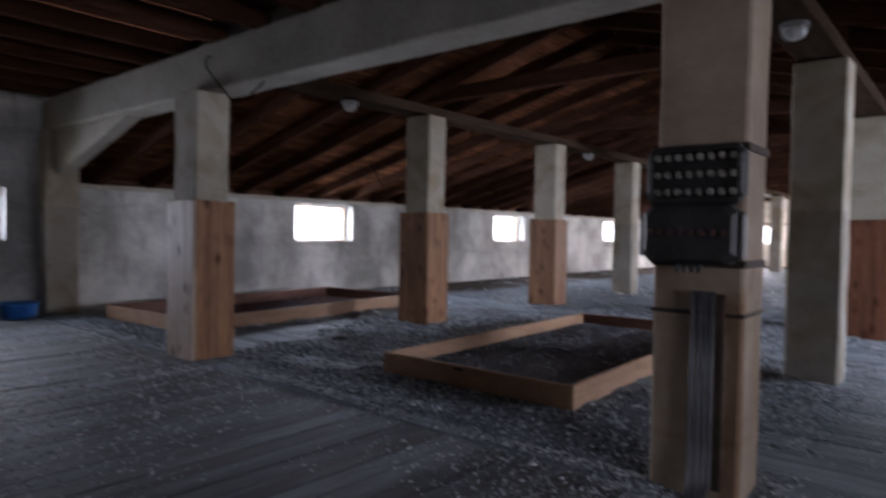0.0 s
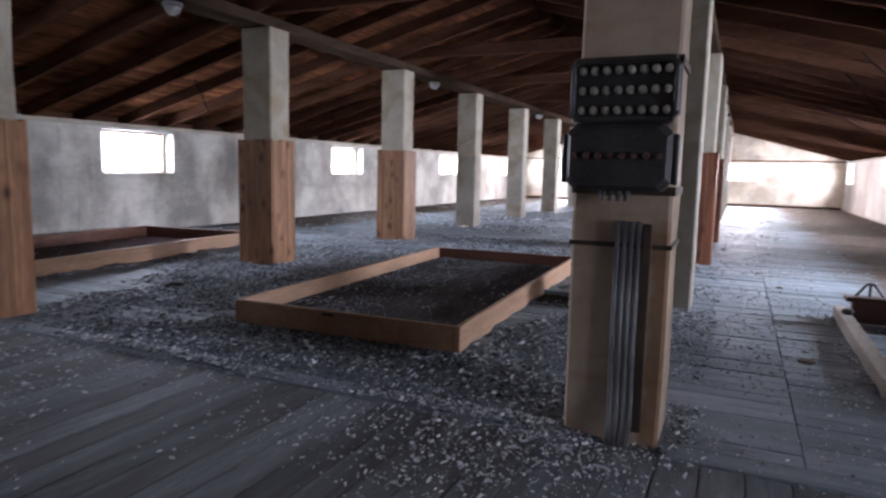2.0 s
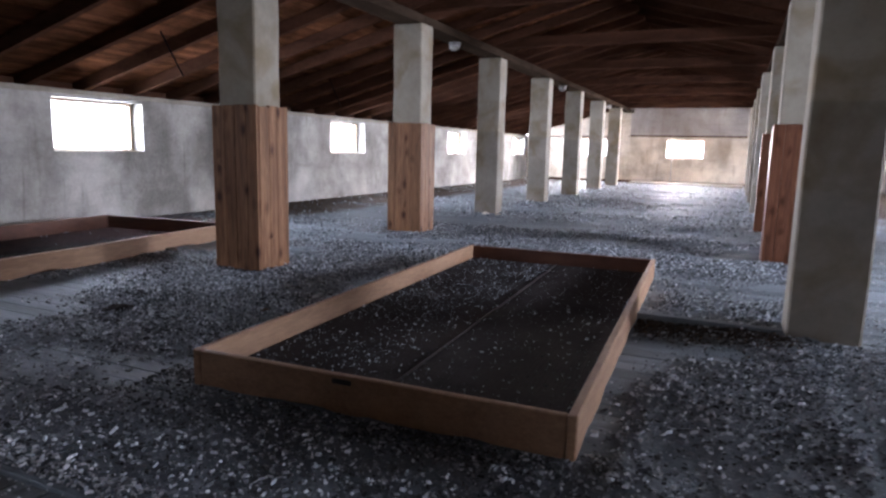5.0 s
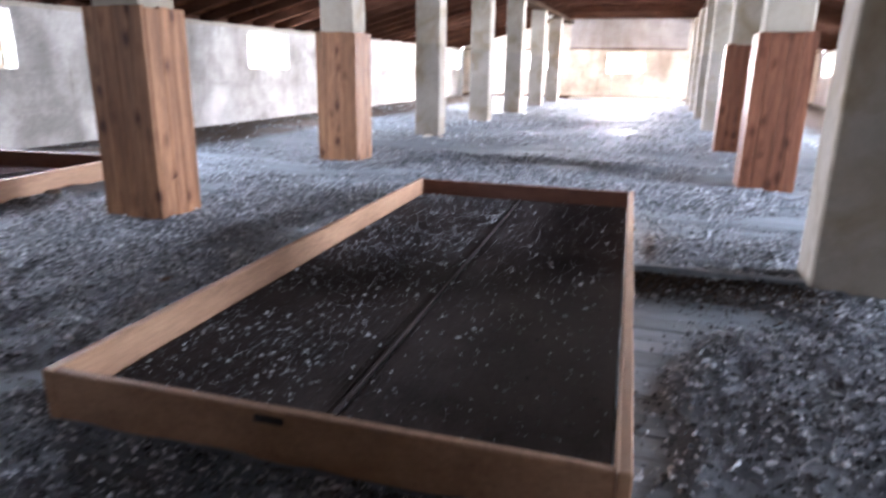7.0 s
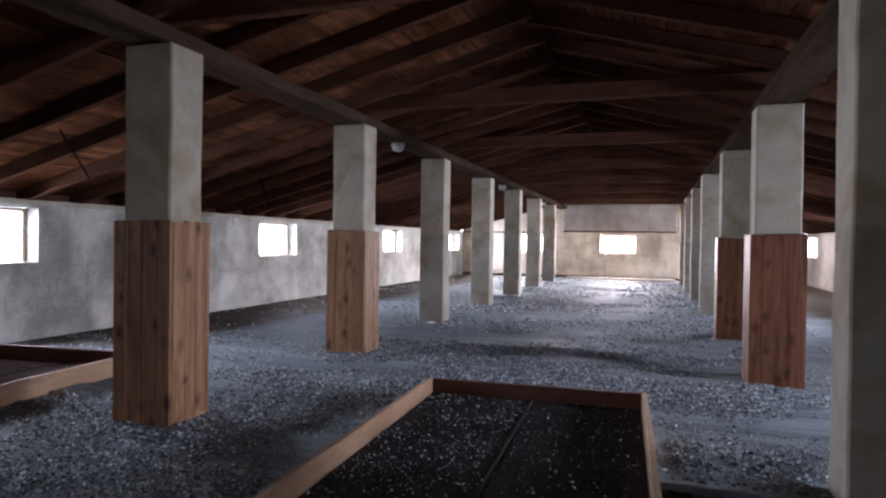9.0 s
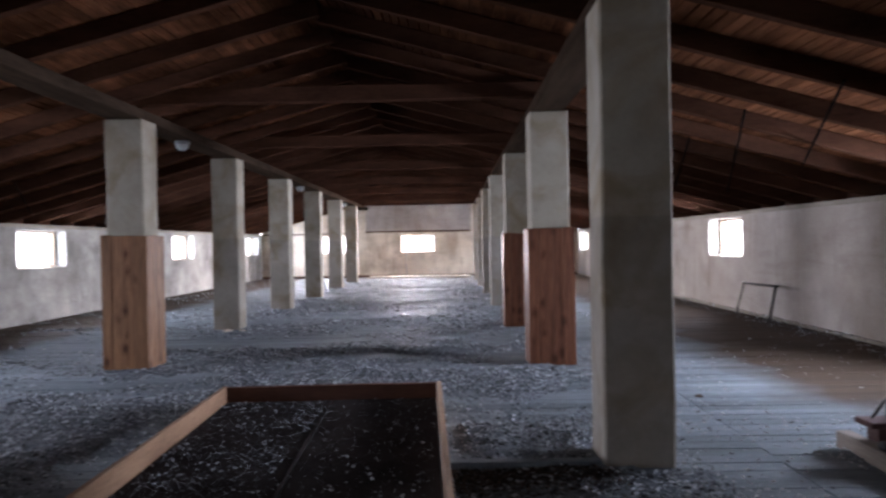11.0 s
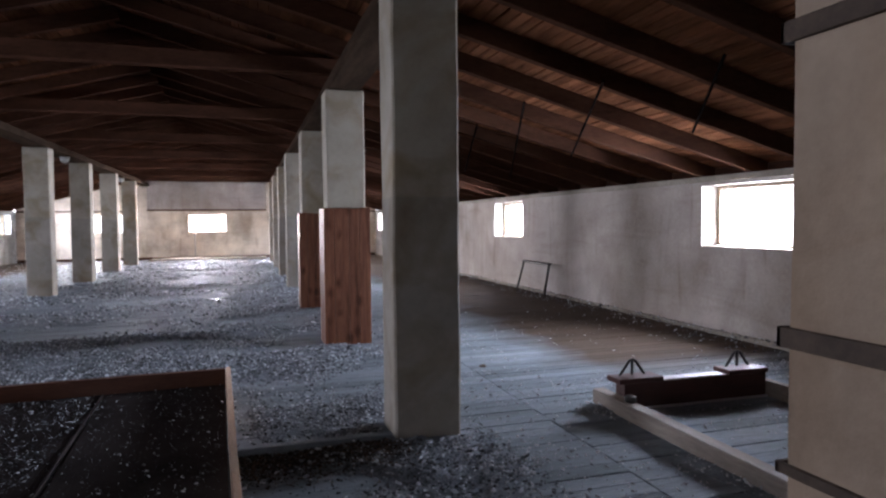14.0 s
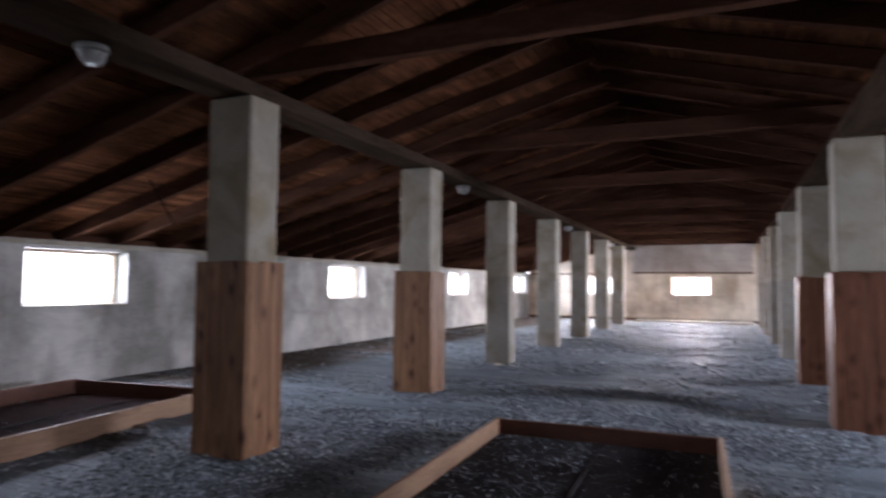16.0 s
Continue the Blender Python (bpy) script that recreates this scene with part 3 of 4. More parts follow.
COL_Y = [4.1 + BAY * k for k in range(-1, 7)]     # southern faces of the columns
COL, DEEP = 0.45, 0.37                           # width and depth of a column
W_X, E_X = -3.82, 1.2                             # western faces of the two rows
for x in (W_X + COL / 2, E_X + COL / 2):
    ob = thing("purlin", (x, 0, 2.982), "long weathered timber purlin lying on the column heads", "purlin", "purlins")
    joints = [1.16] + [4.1 + DEEP / 2 + BAY * k for k in (1, 3, 5)] + [NORTH - 0.08]
    for a, b in zip(joints, joints[1:]):
        bm = bmesh.new()
        block(bm, (-0.19, a + 0.003, 0.0), (0.19, b - 0.003, 0.128), 0.008, 18)
        rough_up(bm, 0.006, 1.2)
        part("timber_length", bm, PURLIN, ob)
for y in [c + DEEP / 2 for c in COL_Y[1:]]:
    bm = bmesh.new()
    block(bm, (W_X + 0.02, y - 0.06, 3.17), (E_X + COL - 0.02, y + 0.06, 3.36), 0.008, 12)
    rough_up(bm, 0.008, 1.2)
    tagged(part("tie_beam", bm, TIMBER), "dark timber tie beam spanning the two purlins", "beam", "tie beams")

# flat ceiling of the southern part
bm = bmesh.new()
y = WEST
while y < EAST:
    block(bm, (y, SOUTH, 3.36 + rnd.uniform(0, 0.006)), (min(y + 0.15, EAST), 1.2, 3.38))
    y += 0.16
structure("ceiling_south", bm, TIMBER, "dark boarded flat ceiling over joists")
bm = bmesh.new()
block(bm, (-0.045, SOUTH + 0.01, 3.182), (0.045, 1.05, 3.358), 0.006)
joist_mesh = mesh_of("joist", bm, TIMBER)
for k in range(19):
    ob = new("joist", joist_mesh)
    ob.location = (WEST + 0.4 + 0.74 * k, 0, 0)
    tagged(ob, "dark sawn ceiling joist resting on the concrete beam", "joist", "ceiling joists")


# ---- columns ----
def shaft(parent, material, top=2.98, deep=DEEP):
    bm = bmesh.new()
    block(bm, (0, 0, -0.03), (COL, deep, top), 0.014, 22)
    rough_up(bm, 0.006, 2.2)
    return part("shaft", bm, material, parent)


def casing_boards(parent, height, material, pale_west=False):
    """Upright boards nailed round the foot of a column."""
    r = random.Random(len(bpy.data.objects))
    t, o = 0.035, 0.012
    lo, hi, far = -o - t, COL + o + t, DEEP + o + t
    for side in range(4):
        n = 4 if side % 2 == 0 else 3
        a0, a1 = (lo, hi) if side % 2 == 0 else (lo + t, far - t)
        cuts = [a0 + (a1 - a0) * (i + (r.uniform(-0.18, 0.18) if 0 < i < n else 0)) / n for i in range(n + 1)]
        for i in range(n):
            a, b = cuts[i] + 0.001, cuts[i + 1] - 0.001
            top = height + r.uniform(-0.008, 0.008)
            d = r.uniform(-0.003, 0.003)
            if side == 0:
                box = (a, lo + d, -0.02), (b, lo + t + d, top)
            elif side == 2:
                box = (a, far - t + d, -0.02), (b, far + d, top)
            elif side == 1:
                box = (hi - t + d, a, -0.02), (hi + d, b, top)
            else:
                box = (lo + d, a, -0.02), (lo + t + d, b, top)
            bm = bmesh.new()
            block(bm, *box, 0.003)
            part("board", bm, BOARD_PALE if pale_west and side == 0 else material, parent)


plain = None
for row in ("west", "east"):
    for k, y in enumerate(COL_Y):
        x = (W_X if k < 3 else W_X - 0.05) if row == "west" else (E_X if k < 4 else E_X - 0.05)
        boarded = (row == "west" and k < 3) or (row == "east" and k in (2, 3))
        if row == "east" and k == 0:
            continue
        if boarded:
            ob = thing("boarded_column", (x, y, 0), "grey concrete column boxed with red-brown boards at its foot", "column", "roof columns")
            shaft(ob, CONCRETE, 2.98 if k else 2.708)
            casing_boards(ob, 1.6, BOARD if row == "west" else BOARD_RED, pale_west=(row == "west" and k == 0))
        elif plain is None:
            plain = thing("concrete_column", (x, y, 0), "square bare grey concrete column", "column", "roof columns")
            shaft(plain, CONCRETE)
        else:
            copy_thing(plain, pose(x, y, 0))

# the column that carries the fuse boxes
PX, PY = 1.285, 0.71
fuse_col = thing("concrete_column", (PX, PY, 0), "stained concrete column carrying black fuse boxes and conduits", "column", "roof columns")
shaft(fuse_col, PANEL_CONCRETE, 2.708, 0.355)
for z, w in ((0.945, 0.022), (1.2, 0.04), (1.78, 0.04)):
    bm = bmesh.new()
    o = 0.004
    pts = [(-o, -o), (COL + o, -o), (COL + o, 0.355 + o), (-o, 0.355 + o)]
    for (ax, ay), (bx, by) in zip(pts, pts[1:] + pts[:1]):
        block(bm, (min(ax, bx) - 0.006, min(ay, by) - 0.006, z - w / 2), (max(ax, bx) + 0.006, max(ay, by) + 0.006, z + w / 2), 0.002)
    part("strap", bm, RUST, fuse_col, "flat rusty iron strap")


def octagon(bm, x0, x1, z0, z1, c, y0, y1, inset=0.0):
    """A plate with cut corners standing in the x-z plane, from y0 (back) to y1 (front)."""
    def ring(y, g):
        xs0, xs1, zs0, zs1 = x0 + g, x1 - g, z0 + g, z1 - g
        return [bm.verts.new(p) for p in ((xs0 + c, y, zs0), (xs1 - c, y, zs0), (xs1, y, zs0 + c), (xs1, y, zs1 - c),
                                          (xs1 - c, y, zs1), (xs0 + c, y, zs1), (xs0, y, zs1 - c), (xs0, y, zs0 + c))]
    rings = [ring(y0, 0), ring(y0 + (y1 - y0) * 0.8, 0), ring(y1, inset)]
    for a, b in zip(rings, rings[1:]):
        for k in range(8):
            bm.faces.new((a[k], a[(k + 1) % 8], b[(k + 1) % 8], b[k]))
    bm.faces.new(rings[0])
    bm.faces.new(rings[-1][::-1])


# upper fuse board, lower distribution box
fuse = thing("fuse_board", (PX + 0.21, PY - 0.01, 1.497), "black cast-iron fuse board with three rows of porcelain caps", "fuse box")
bm = bmesh.new()
octagon(bm, -0.235, 0.25, 0.0, 0.30, 0.045, 0.0, -0.045, 0.01)
part("body", bm, BLACK_IRON, fuse)
bm = bmesh.new()
for x0, x1, z0, z1 in ((-0.215, 0.23, 0.27, 0.292), (-0.215, 0.23, 0.008, 0.03), (-0.228, -0.206, 0.04, 0.26), (0.221, 0.243, 0.04, 0.26)):
    block(bm, (x0, -0.075, z0), (x1, -0.042, z1), 0.006)
for cx, cz, s in ((-0.21, 0.035, 1), (0.225, 0.035, -1), (-0.21, 0.265, -1), (0.225, 0.265, 1)):
    block(bm, (-0.028, -0.073, -0.011), (0.028, -0.042, 0.011), 0.004, 0, pose(cx, 0, cz, 0, 45 * s, 0))
part("rim", bm, BLACK_IRON, fuse)
for row in range(3):
    for k in range(8):
        bm = bmesh.new()
        lathe(bm, [(0.0195, 0.0), (0.0195, 0.013), (0.017, 0.016), (0.016, 0.03), (0.013, 0.036), (0.006, 0.039)], (-0.177 + 0.0535 * k, -0.044, 0.062 + 0.088 * row), "-y", 14)
        part("fuse_cap", bm, CAP, fuse, smooth=False)
dist = thing("distribution_box", (PX + 0.21, PY - 0.01, 1.2), "black cast-iron distribution box below the fuse board", "fuse box")
bm = bmesh.new()
octagon(bm, -0.225, 0.235, 0.0, 0.295, 0.04, 0.0, -0.13, 0.022)
part("body", bm, BLACK_IRON, dist)
for x0, x1 in ((-0.25, -0.226), (0.236, 0.262)):
    bm = bmesh.new()
    block(bm, (x0, -0.1, 0.03), (x1, -0.02, 0.25), 0.006)
    part("hinge_rail", bm, BLACK_IRON, dist)
for k in range(8):
    bm = bmesh.new()
    lathe(bm, [(0.015, 0.0), (0.015, 0.01), (0.012, 0.022), (0.005, 0.026)], (-0.18 + 0.052 * k, -0.128, 0.155), "-y", 10)
    part("indicator", bm, RED_KNOB, dist)
for k in range(4):
    bm = bmesh.new()
    lathe(bm, [(0.016, 0.0), (0.018, 0.008), (0.018, 0.022), (0.012, 0.026), (0.012, 0.05)], (-0.06 + 0.035 * k, -0.06, 0.002), "-z", 12)
    part("cable_gland", bm, BLACK_IRON, dist)
pipes = thing("conduit_bundle", (PX, PY, 0), "bundle of grey steel cable conduits standing against the column", "conduit")
for k in range(4):
    bm = bmesh.new()
    x = 0.222 + 0.031 * k
    pts = [(x + 0.014 - 0.006 * k, -0.1, 0.0), (x + 0.01, -0.06, 0.1), (x + 0.006, -0.04, 0.25), (x, -0.03, 0.5), (x, -0.03, 1.06)]
    tube(bm, pts, 0.0125, 10)
    part("conduit", bm, CONDUIT, pipes, smooth=True)
bm = bmesh.new()
block(bm, (0.331, -0.03, 0.06), (0.372, -0.002, 1.05), 0.003)
part("backing_strip", bm, RUST, pipes)


# ---- hatch frames on the floor ----
def hatch_frame(place, turn, wide, long, label, wood, end_wood, bed, high=0.195, rise=0.0, west_wood=None):
    ob = thing("hatch_frame", (*place, 0), label, "wooden frame", "floor hatch frames", turn=turn)
    w, l, t = wide / 2, long / 2, 0.042
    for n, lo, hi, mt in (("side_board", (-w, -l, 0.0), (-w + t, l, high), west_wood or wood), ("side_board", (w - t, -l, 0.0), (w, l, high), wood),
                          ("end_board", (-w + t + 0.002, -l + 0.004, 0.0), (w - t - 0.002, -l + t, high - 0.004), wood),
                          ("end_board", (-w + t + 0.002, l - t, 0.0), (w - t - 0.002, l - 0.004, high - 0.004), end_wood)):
        bm = bmesh.new()
        block(bm, lo, hi, 0.006, 30)
        rough_up(bm, 0.004, 2.0)
        for v in bm.verts:
            if v.co.z < 0.02:
                v.co.z += 0.05 * max(0.0, noise.noise(Vector((v.co.x * 5, v.co.y * 5, 3.3 + place[0]))))
        part(n, bm, mt, ob)
    for x0, x1 in ((-w + t + 0.01, -0.017), (0.017, w - t - 0.01)):
        bm = bmesh.new()
        block(bm, (x0, -l + t + 0.01, rise + 0.004), (x1, l - t - 0.01, rise + 0.02))
        n = int((x1 - x0) / 0.025)
        for k in range(n):
            xx = x0 + 0.012 + 0.025 * k
            block(bm, (xx, -l + t + 0.012, rise + 0.02), (xx + 0.012, l - t - 0.012, rise + 0.0225))
        part("grating", bm, bed, ob, "black ribbed grating strewn with flakes")
    bm = bmesh.new()
    block(bm, (-0.006, -l + t + 0.01, rise + 0.004), (0.006, l - t - 0.01, rise + 0.033), 0.004)
    part("divider", bm, BLACK_MESH, ob)
    return ob


CR_A = ((-0.755, 3.72), 2.3, 1.96, 4.2)
CR_B = ((-6.09, 3.49), 5.5, 2.15, 4.4)
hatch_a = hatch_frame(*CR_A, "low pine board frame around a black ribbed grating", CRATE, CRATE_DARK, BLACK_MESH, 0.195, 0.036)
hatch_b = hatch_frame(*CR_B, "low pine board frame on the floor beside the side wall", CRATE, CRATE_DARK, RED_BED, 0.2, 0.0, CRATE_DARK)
bm = bmesh.new()
block(bm, (-0.05, -0.012, 0.12), (0.05, -0.002, 0.145), 0.003)
ob = part("finger_slot", bm, BLACK_IRON, hatch_a, "dark finger slot in the board")
ob.location = (-0.1, -2.098, 0.03)
hatch_a.matrix_basis = pose(*CR_A[0], 0, 0, 0, CR_A[1])

# frame in the eastern aisle with the red lifting board
hc = thing("hatch_frame", (2.93, 4.45, 0), "weathered board frame with a dark red board across its end", "wooden frame", "floor hatch frames", turn=-0.5)
for n, lo, hi, mt in (("side_board", (-0.06, -2.42, 0.0), (0.04, 0.03, 0.115), CRATE_OLD), ("side_board", (1.36, -2.42, 0.0), (1.42, 0.0, 0.13), CRATE_OLD),
                      ("end_board", (0.045, -2.42, 0.0), (1.355, -2.36, 0.13), CRATE_DARK), ("end_board", (0.05, -0.25, 0.0), (1.35, -0.13, 0.2), RED_BOX),
                      ("end_block", (0.0, -0.265, 0.203), (0.38, -0.08, 0.24), RED_BOX), ("end_block", (0.98, -0.265, 0.203), (1.36, -0.08, 0.24), RED_BOX),
                      ("metal_strip", (0.39, -0.25, 0.202), (0.97, -0.14, 0.212), STEEL_STRIP), ("metal_strip", (0.05, -0.275, 0.004), (1.35, -0.254, 0.02), STEEL_STRIP)):
    bm = bmesh.new()
    block(bm, lo, hi, 0.005, 8)
    rough_up(bm, 0.003, 2.0)
    part(n, bm, mt, hc)
for x in (0.19, 1.17):
    for dx in (-0.11, 0.0, 0.11):
        bm = bmesh.new()
        tube(bm, [(x + dx, -0.13, 0.235), (x + dx * 0.25, -0.13, 0.35), (x, -0.13, 0.36)], 0.011, 8)
        part("lifting_rod", bm, BLACK_IRON, hc, "bent black iron rod")
bm = bmesh.new()
lathe(bm, [(0.035, 0.0), (0.045, 0.02), (0.04, 0.045), (0.015, 0.055)], (0.0, -0.4, 0.112), "z", 14)
part("knob", bm, BLACK_IRON, hc)

# ---- loose things ----
trestle = thing("metal_trestle", (5.6, 11.4, 0), "thin dark metal trestle frame leaning by the side wall", "trestle")
for pts, r in (([(-0.06, 0.62, 0.012), (0.12, 0.64, 0.62)], 0.02), ([(-0.06, -0.62, 0.012), (0.12, -0.5, 0.62)], 0.024)):
    bm = bmesh.new()
    tube(bm, pts, r, 8)
    part("leg", bm, BLACK_IRON, trestle)
bm = bmesh.new()
tube(bm, [(0.12, 0.68, 0.62), (0.12, -0.54, 0.62)], 0.024, 8)
part("top_rail", bm, BLACK_IRON, trestle)

pipe = thing("wall_pipe", (-1.72, NORTH - 0.04, 0), "thin dark pipe with a tap below the end window", "pipe")
bm = bmesh.new()
tube(bm, [(0, 0, 0.0), (0, 0, 0.95)], 0.018, 8)
part("riser", bm, LAMP_METAL, pipe)
bm = bmesh.new()
lathe(bm, [(0.03, 0.0), (0.055, 0.03), (0.055, 0.07), (0.02, 0.09)], (0, 0, 0.95), "z", 12)
part("tap", bm, LAMP_METAL, pipe)

tub = thing("plastic_tub", (-7.72, 0.35, 0), "blue plastic tub standing by the concrete pier", "tub")
bm = bmesh.new()
lathe(bm, [(0.17, 0.0), (0.2, 0.02), (0.235, 0.2), (0.25, 0.205), (0.25, 0.225), (0.225, 0.225), (0.19, 0.03), (0.01, 0.028)], (0, 0, 0), "z", 28)
part("bowl", bm, BLUE, tub, smooth=True)


def ceiling_lamp(place):
    ob = thing("bulkhead_lamp", place, "round white glass bulkhead lamp under the purlin, unlit", "lamp", "bulkhead lamps")
    bm = bmesh.new()
    lathe(bm, [(0.10, 0.0), (0.105, 0.01), (0.105, 0.035), (0.09, 0.045)], (0, 0, 0), "-z", 20)
    part("base", bm, LAMP_METAL, ob)
    bm = bmesh.new()
    lathe(bm, [(0.085, 0.045), (0.085, 0.07), (0.07, 0.10), (0.04, 0.118), (0.01, 0.122)], (0, 0, 0), "-z", 20)
    part("glass", bm, ENAMEL, ob, smooth=True)
    for a in (0, 90):
        bm = bmesh.new()
        c, s = math.cos(radians(a)), math.sin(radians(a))
        tube(bm, [(c * r, s * r, -h) for r, h in ((0.098, 0.04), (0.094, 0.075), (0.078, 0.108), (0.04, 0.13), (-0.04, 0.13), (-0.078, 0.108), (-0.094, 0.075), (-0.098, 0.04))], 0.004, 6)
        part("guard", bm, LAMP_METAL, ob)
    return ob


lamp = ceiling_lamp((W_X + COL / 2 - 0.03, 2.85, 2.981))
for x, y in ((W_X + COL / 2, 9.25), (W_X + COL / 2, 16.5), (W_X + COL / 2, 23.4), (E_X + COL / 2 + 0.04, 2.86)):
    copy_thing(lamp, pose(x, y, 2.981))


# wire braces under the rafters
def brace(a, b):
    bm = bmesh.new()
    tube(bm, [a, b], 0.014, 6)
    tagged(part("roof_brace", bm, DARK_BAR), "thin dark brace bar slanting under the rafters", "brace", "roof braces")


for x0, y0, x1, y1 in ((3.55, 3.85, 4.6, 5.5), (3.32, 5.07, 4.58, 7.97), (3.15, 6.36, 4.88, 10.78), (3.19, 7.92, 4.3, 11.6), (3.3, 11.8, 4.7, 15.0),
                       (-5.8, 5.24, -7.05, 6.77), (-6.2, 9.44, -7.5, 11.8), (-5.9, 1.8, -7.1, 3.3), (-6.0, 13.2, -7.3, 15.4)):
    brace((x0, y0, roof_z(x0) - 0.016), (x1, y1, roof_z(x1) - 0.016))

# batten between the hatch frame and the column
bm = bmesh.new()
block(bm, (0.2, 4.13, 0.0), (1.19, 4.2, 0.045), 0.006, 8)
rough_up(bm, 0.003)
tagged(part("floor_batten", bm, PLANK), "dusty grey batten lying between frame and column", "batten")
for n, (a, b) in enumerate(((WEST + 0.37, W_X - 0.06), (W_X + COL + 0.06, PX - 0.02), (PX + COL + 0.02, EAST - 0.37))):
    bm = bmesh.new()
    block(bm, (a, 0.605, -0.02), (b, 0.775, 0.006), 0.004, 10)
    structure("trim_threshold", bm, PLANK, "dusty threshold board between the columns")


def clod(place, size, material, seed, label):
    """A crumpled lump of dirt or rag on the floor."""
    bm = bmesh.new()
    bmesh.ops.create_icosphere(bm, subdivisions=3, radius=size)
    for v in bm.verts:
        n = v.co.normalized()
        v.co *= 1 + 0.35 * noise.noise(n * 2.1 + Vector((seed, 0, 0))) + 0.15 * noise.noise(n * 6 + Vector((0, seed, 0)))
        v.co.z = max(-0.1 * size, v.co.z * 0.45)
        v.co.z += 0.1 * size
    ob = part("clod", bm, material)
    ob.location = (*place, 0.0)
    return tagged(ob, label, "lump", "floor lumps")


for n, (px, py, sz) in enumerate(((-3.25, 2.42, 0.1), (-5.07, 4.6, 0.07), (2.51, 2.65, 0.05), (2.5, 5.94, 0.035), (-2.3, 2.9, 0.06))):
    clod((px, py), sz, SOOT if n == 0 else GRIT_BROWN, n * 3.7, "dark crumpled lump of dirt on the dusty floor")
clod((-3.55, 10.85), 0.09, CREAM, 9.1, "pale lump of fallen plaster at the column foot")
clod((-3.32, 10.9), 0.06, CREAM, 5.1, "pale lump of fallen plaster at the column foot")

cable = thing("loose_cable", (-3.35, 0.76, 0), "thin dark cable hanging loose from the concrete cross beam", "cable")
bm = bmesh.new()
tube(bm, [(0.0, -0.002, 3.05), (0.06, -0.08, 3.0), (0.2, -0.16, 2.88), (0.45, -0.16, 2.67), (0.66, -0.15, 2.5), (0.74, -0.06, 2.53), (0.78, 0.06, 2.66), (0.79, 0.1, 2.712)], 0.008, 6)
part("strand", bm, DARK_BAR, cable)

# ---- litter ----
def litter_density(x, y):
    """How thickly the flakes lie: heaviest round the frame and down the middle, thin in the aisles."""
    n = noise.noise(Vector((x * 0.55, y * 1.1, 0.3))) + 0.6 * noise.noise(Vector((x * 1.7, y * 2.2, 4.1)))
    if y < 0.62:
        base = 0.09 + 0.75 * math.exp(-((x - 1.35) ** 2) / 0.3 - (y - 0.45) ** 2 / 0.16)
    elif x < -3.9:
        base = 0.62 if y < 6 else 0.25
    elif x < 1.4:
        base = 0.95 if y < 2.2 else 0.75
    else:
        base = 0.20 if y < 9 else 0.15
        if x > 3.0 and y > 5.2:
            base = 0.012
        base += 0.5 * math.exp(-((x - 1.6) ** 2) / 0.25 - (y - 0.9) ** 2 / 0.3)
        if 2.1 < y < 4.4:
            base += 0.7 * math.exp(-((x - 2.84) ** 2) / 0.006)
    if 1.25 < y < 1.8 and -1.75 < x < 0.35:
        base *= 0.35 if y > 1.45 else 0.8
    base += 0.8 * math.exp(-((x - 1.4) ** 2) / 0.35 - (y - 3.75) ** 2 / 0.12)
    return max(0.0, base * (0.9 + 1.9 * n))


def inside(frame_spec, x, y, grow=0.0):
    (cx, cy), turn, wide, long = frame_spec
    a = radians(-turn)
    u, v = (x - cx) * math.cos(a) - (y - cy) * math.sin(a), (x - cx) * math.sin(a) + (y - cy) * math.cos(a)
    return abs(u) < wide / 2 + grow and abs(v) < long / 2 + grow


def in_column(x, y):
    if PX - 0.02 < x < PX + COL + 0.02 and PY - 0.02 < y < PY + 0.41:
        return True
    return any(abs(x - cx - COL / 2) < 0.27 and abs(y - cy - DEEP / 2) < 0.24 for cx in (W_X, E_X) for cy in COL_Y[0 if cx == W_X else 1:])


def dust_height(x, y):
    d = litter_density(x, y)
    if y > 6.5 and -4 < x < 1.6:
        d += 0.9 * max(0.0, noise.noise(Vector((x * 0.35, y * 1.3, 7.7)))) * min(1.0, (y - 6.5) / 2)
    d *= 0.3 + 0.7 * min(1.0, max(0.0, (y - 0.1) / 1.0))
    if inside(CR_A, x, y, 0.14):
        d *= 0.15
    return -0.024 + 0.045 * min(1.0, d) + 0.012 * noise.noise(Vector((x * 3, y * 3, 9))) + 0.006 * noise.noise(Vector((x * 9, y * 9, 2)))


def dust_sheet(x0, x1, y0, y1, step):
    nx, ny = int((x1 - x0) / step) + 1, int((y1 - y0) / step) + 1
    verts = [(x0 + i * step, y0 + j * step, dust_height(x0 + i * step, y0 + j * step)) for j in range(ny) for i in range(nx)]
    faces = []
    for j in range(ny - 1):
        for i in range(nx - 1):
            x, y = x0 + (i + 0.5) * step, y0 + (j + 0.5) * step
            if inside(CR_A, x, y, -0.02) or inside(CR_B, x, y, -0.02):
                continue
            q = (j * nx + i, j * nx + i + 1, (j + 1) * nx + i + 1, (j + 1) * nx + i)
            if max(verts[k][2] for k in q) > -0.003:
                faces.append(q)
    me = bpy.data.meshes.new("dust")
    me.from_pydata(verts, [], faces)
    me.materials.append(DUST)
    me.polygons.foreach_set("use_smooth", [True] * len(faces))
    return tagged(new("dust", me), "uneven drifts of grey dust and crumbs on the floor", "dust", kind="stuff")


dust_sheet(WEST + 0.02, EAST - 0.02, -3.0, 10.0, 0.05)
dust_sheet(WEST + 0.02, EAST - 0.02, 9.95, NORTH - 0.02, 0.1)


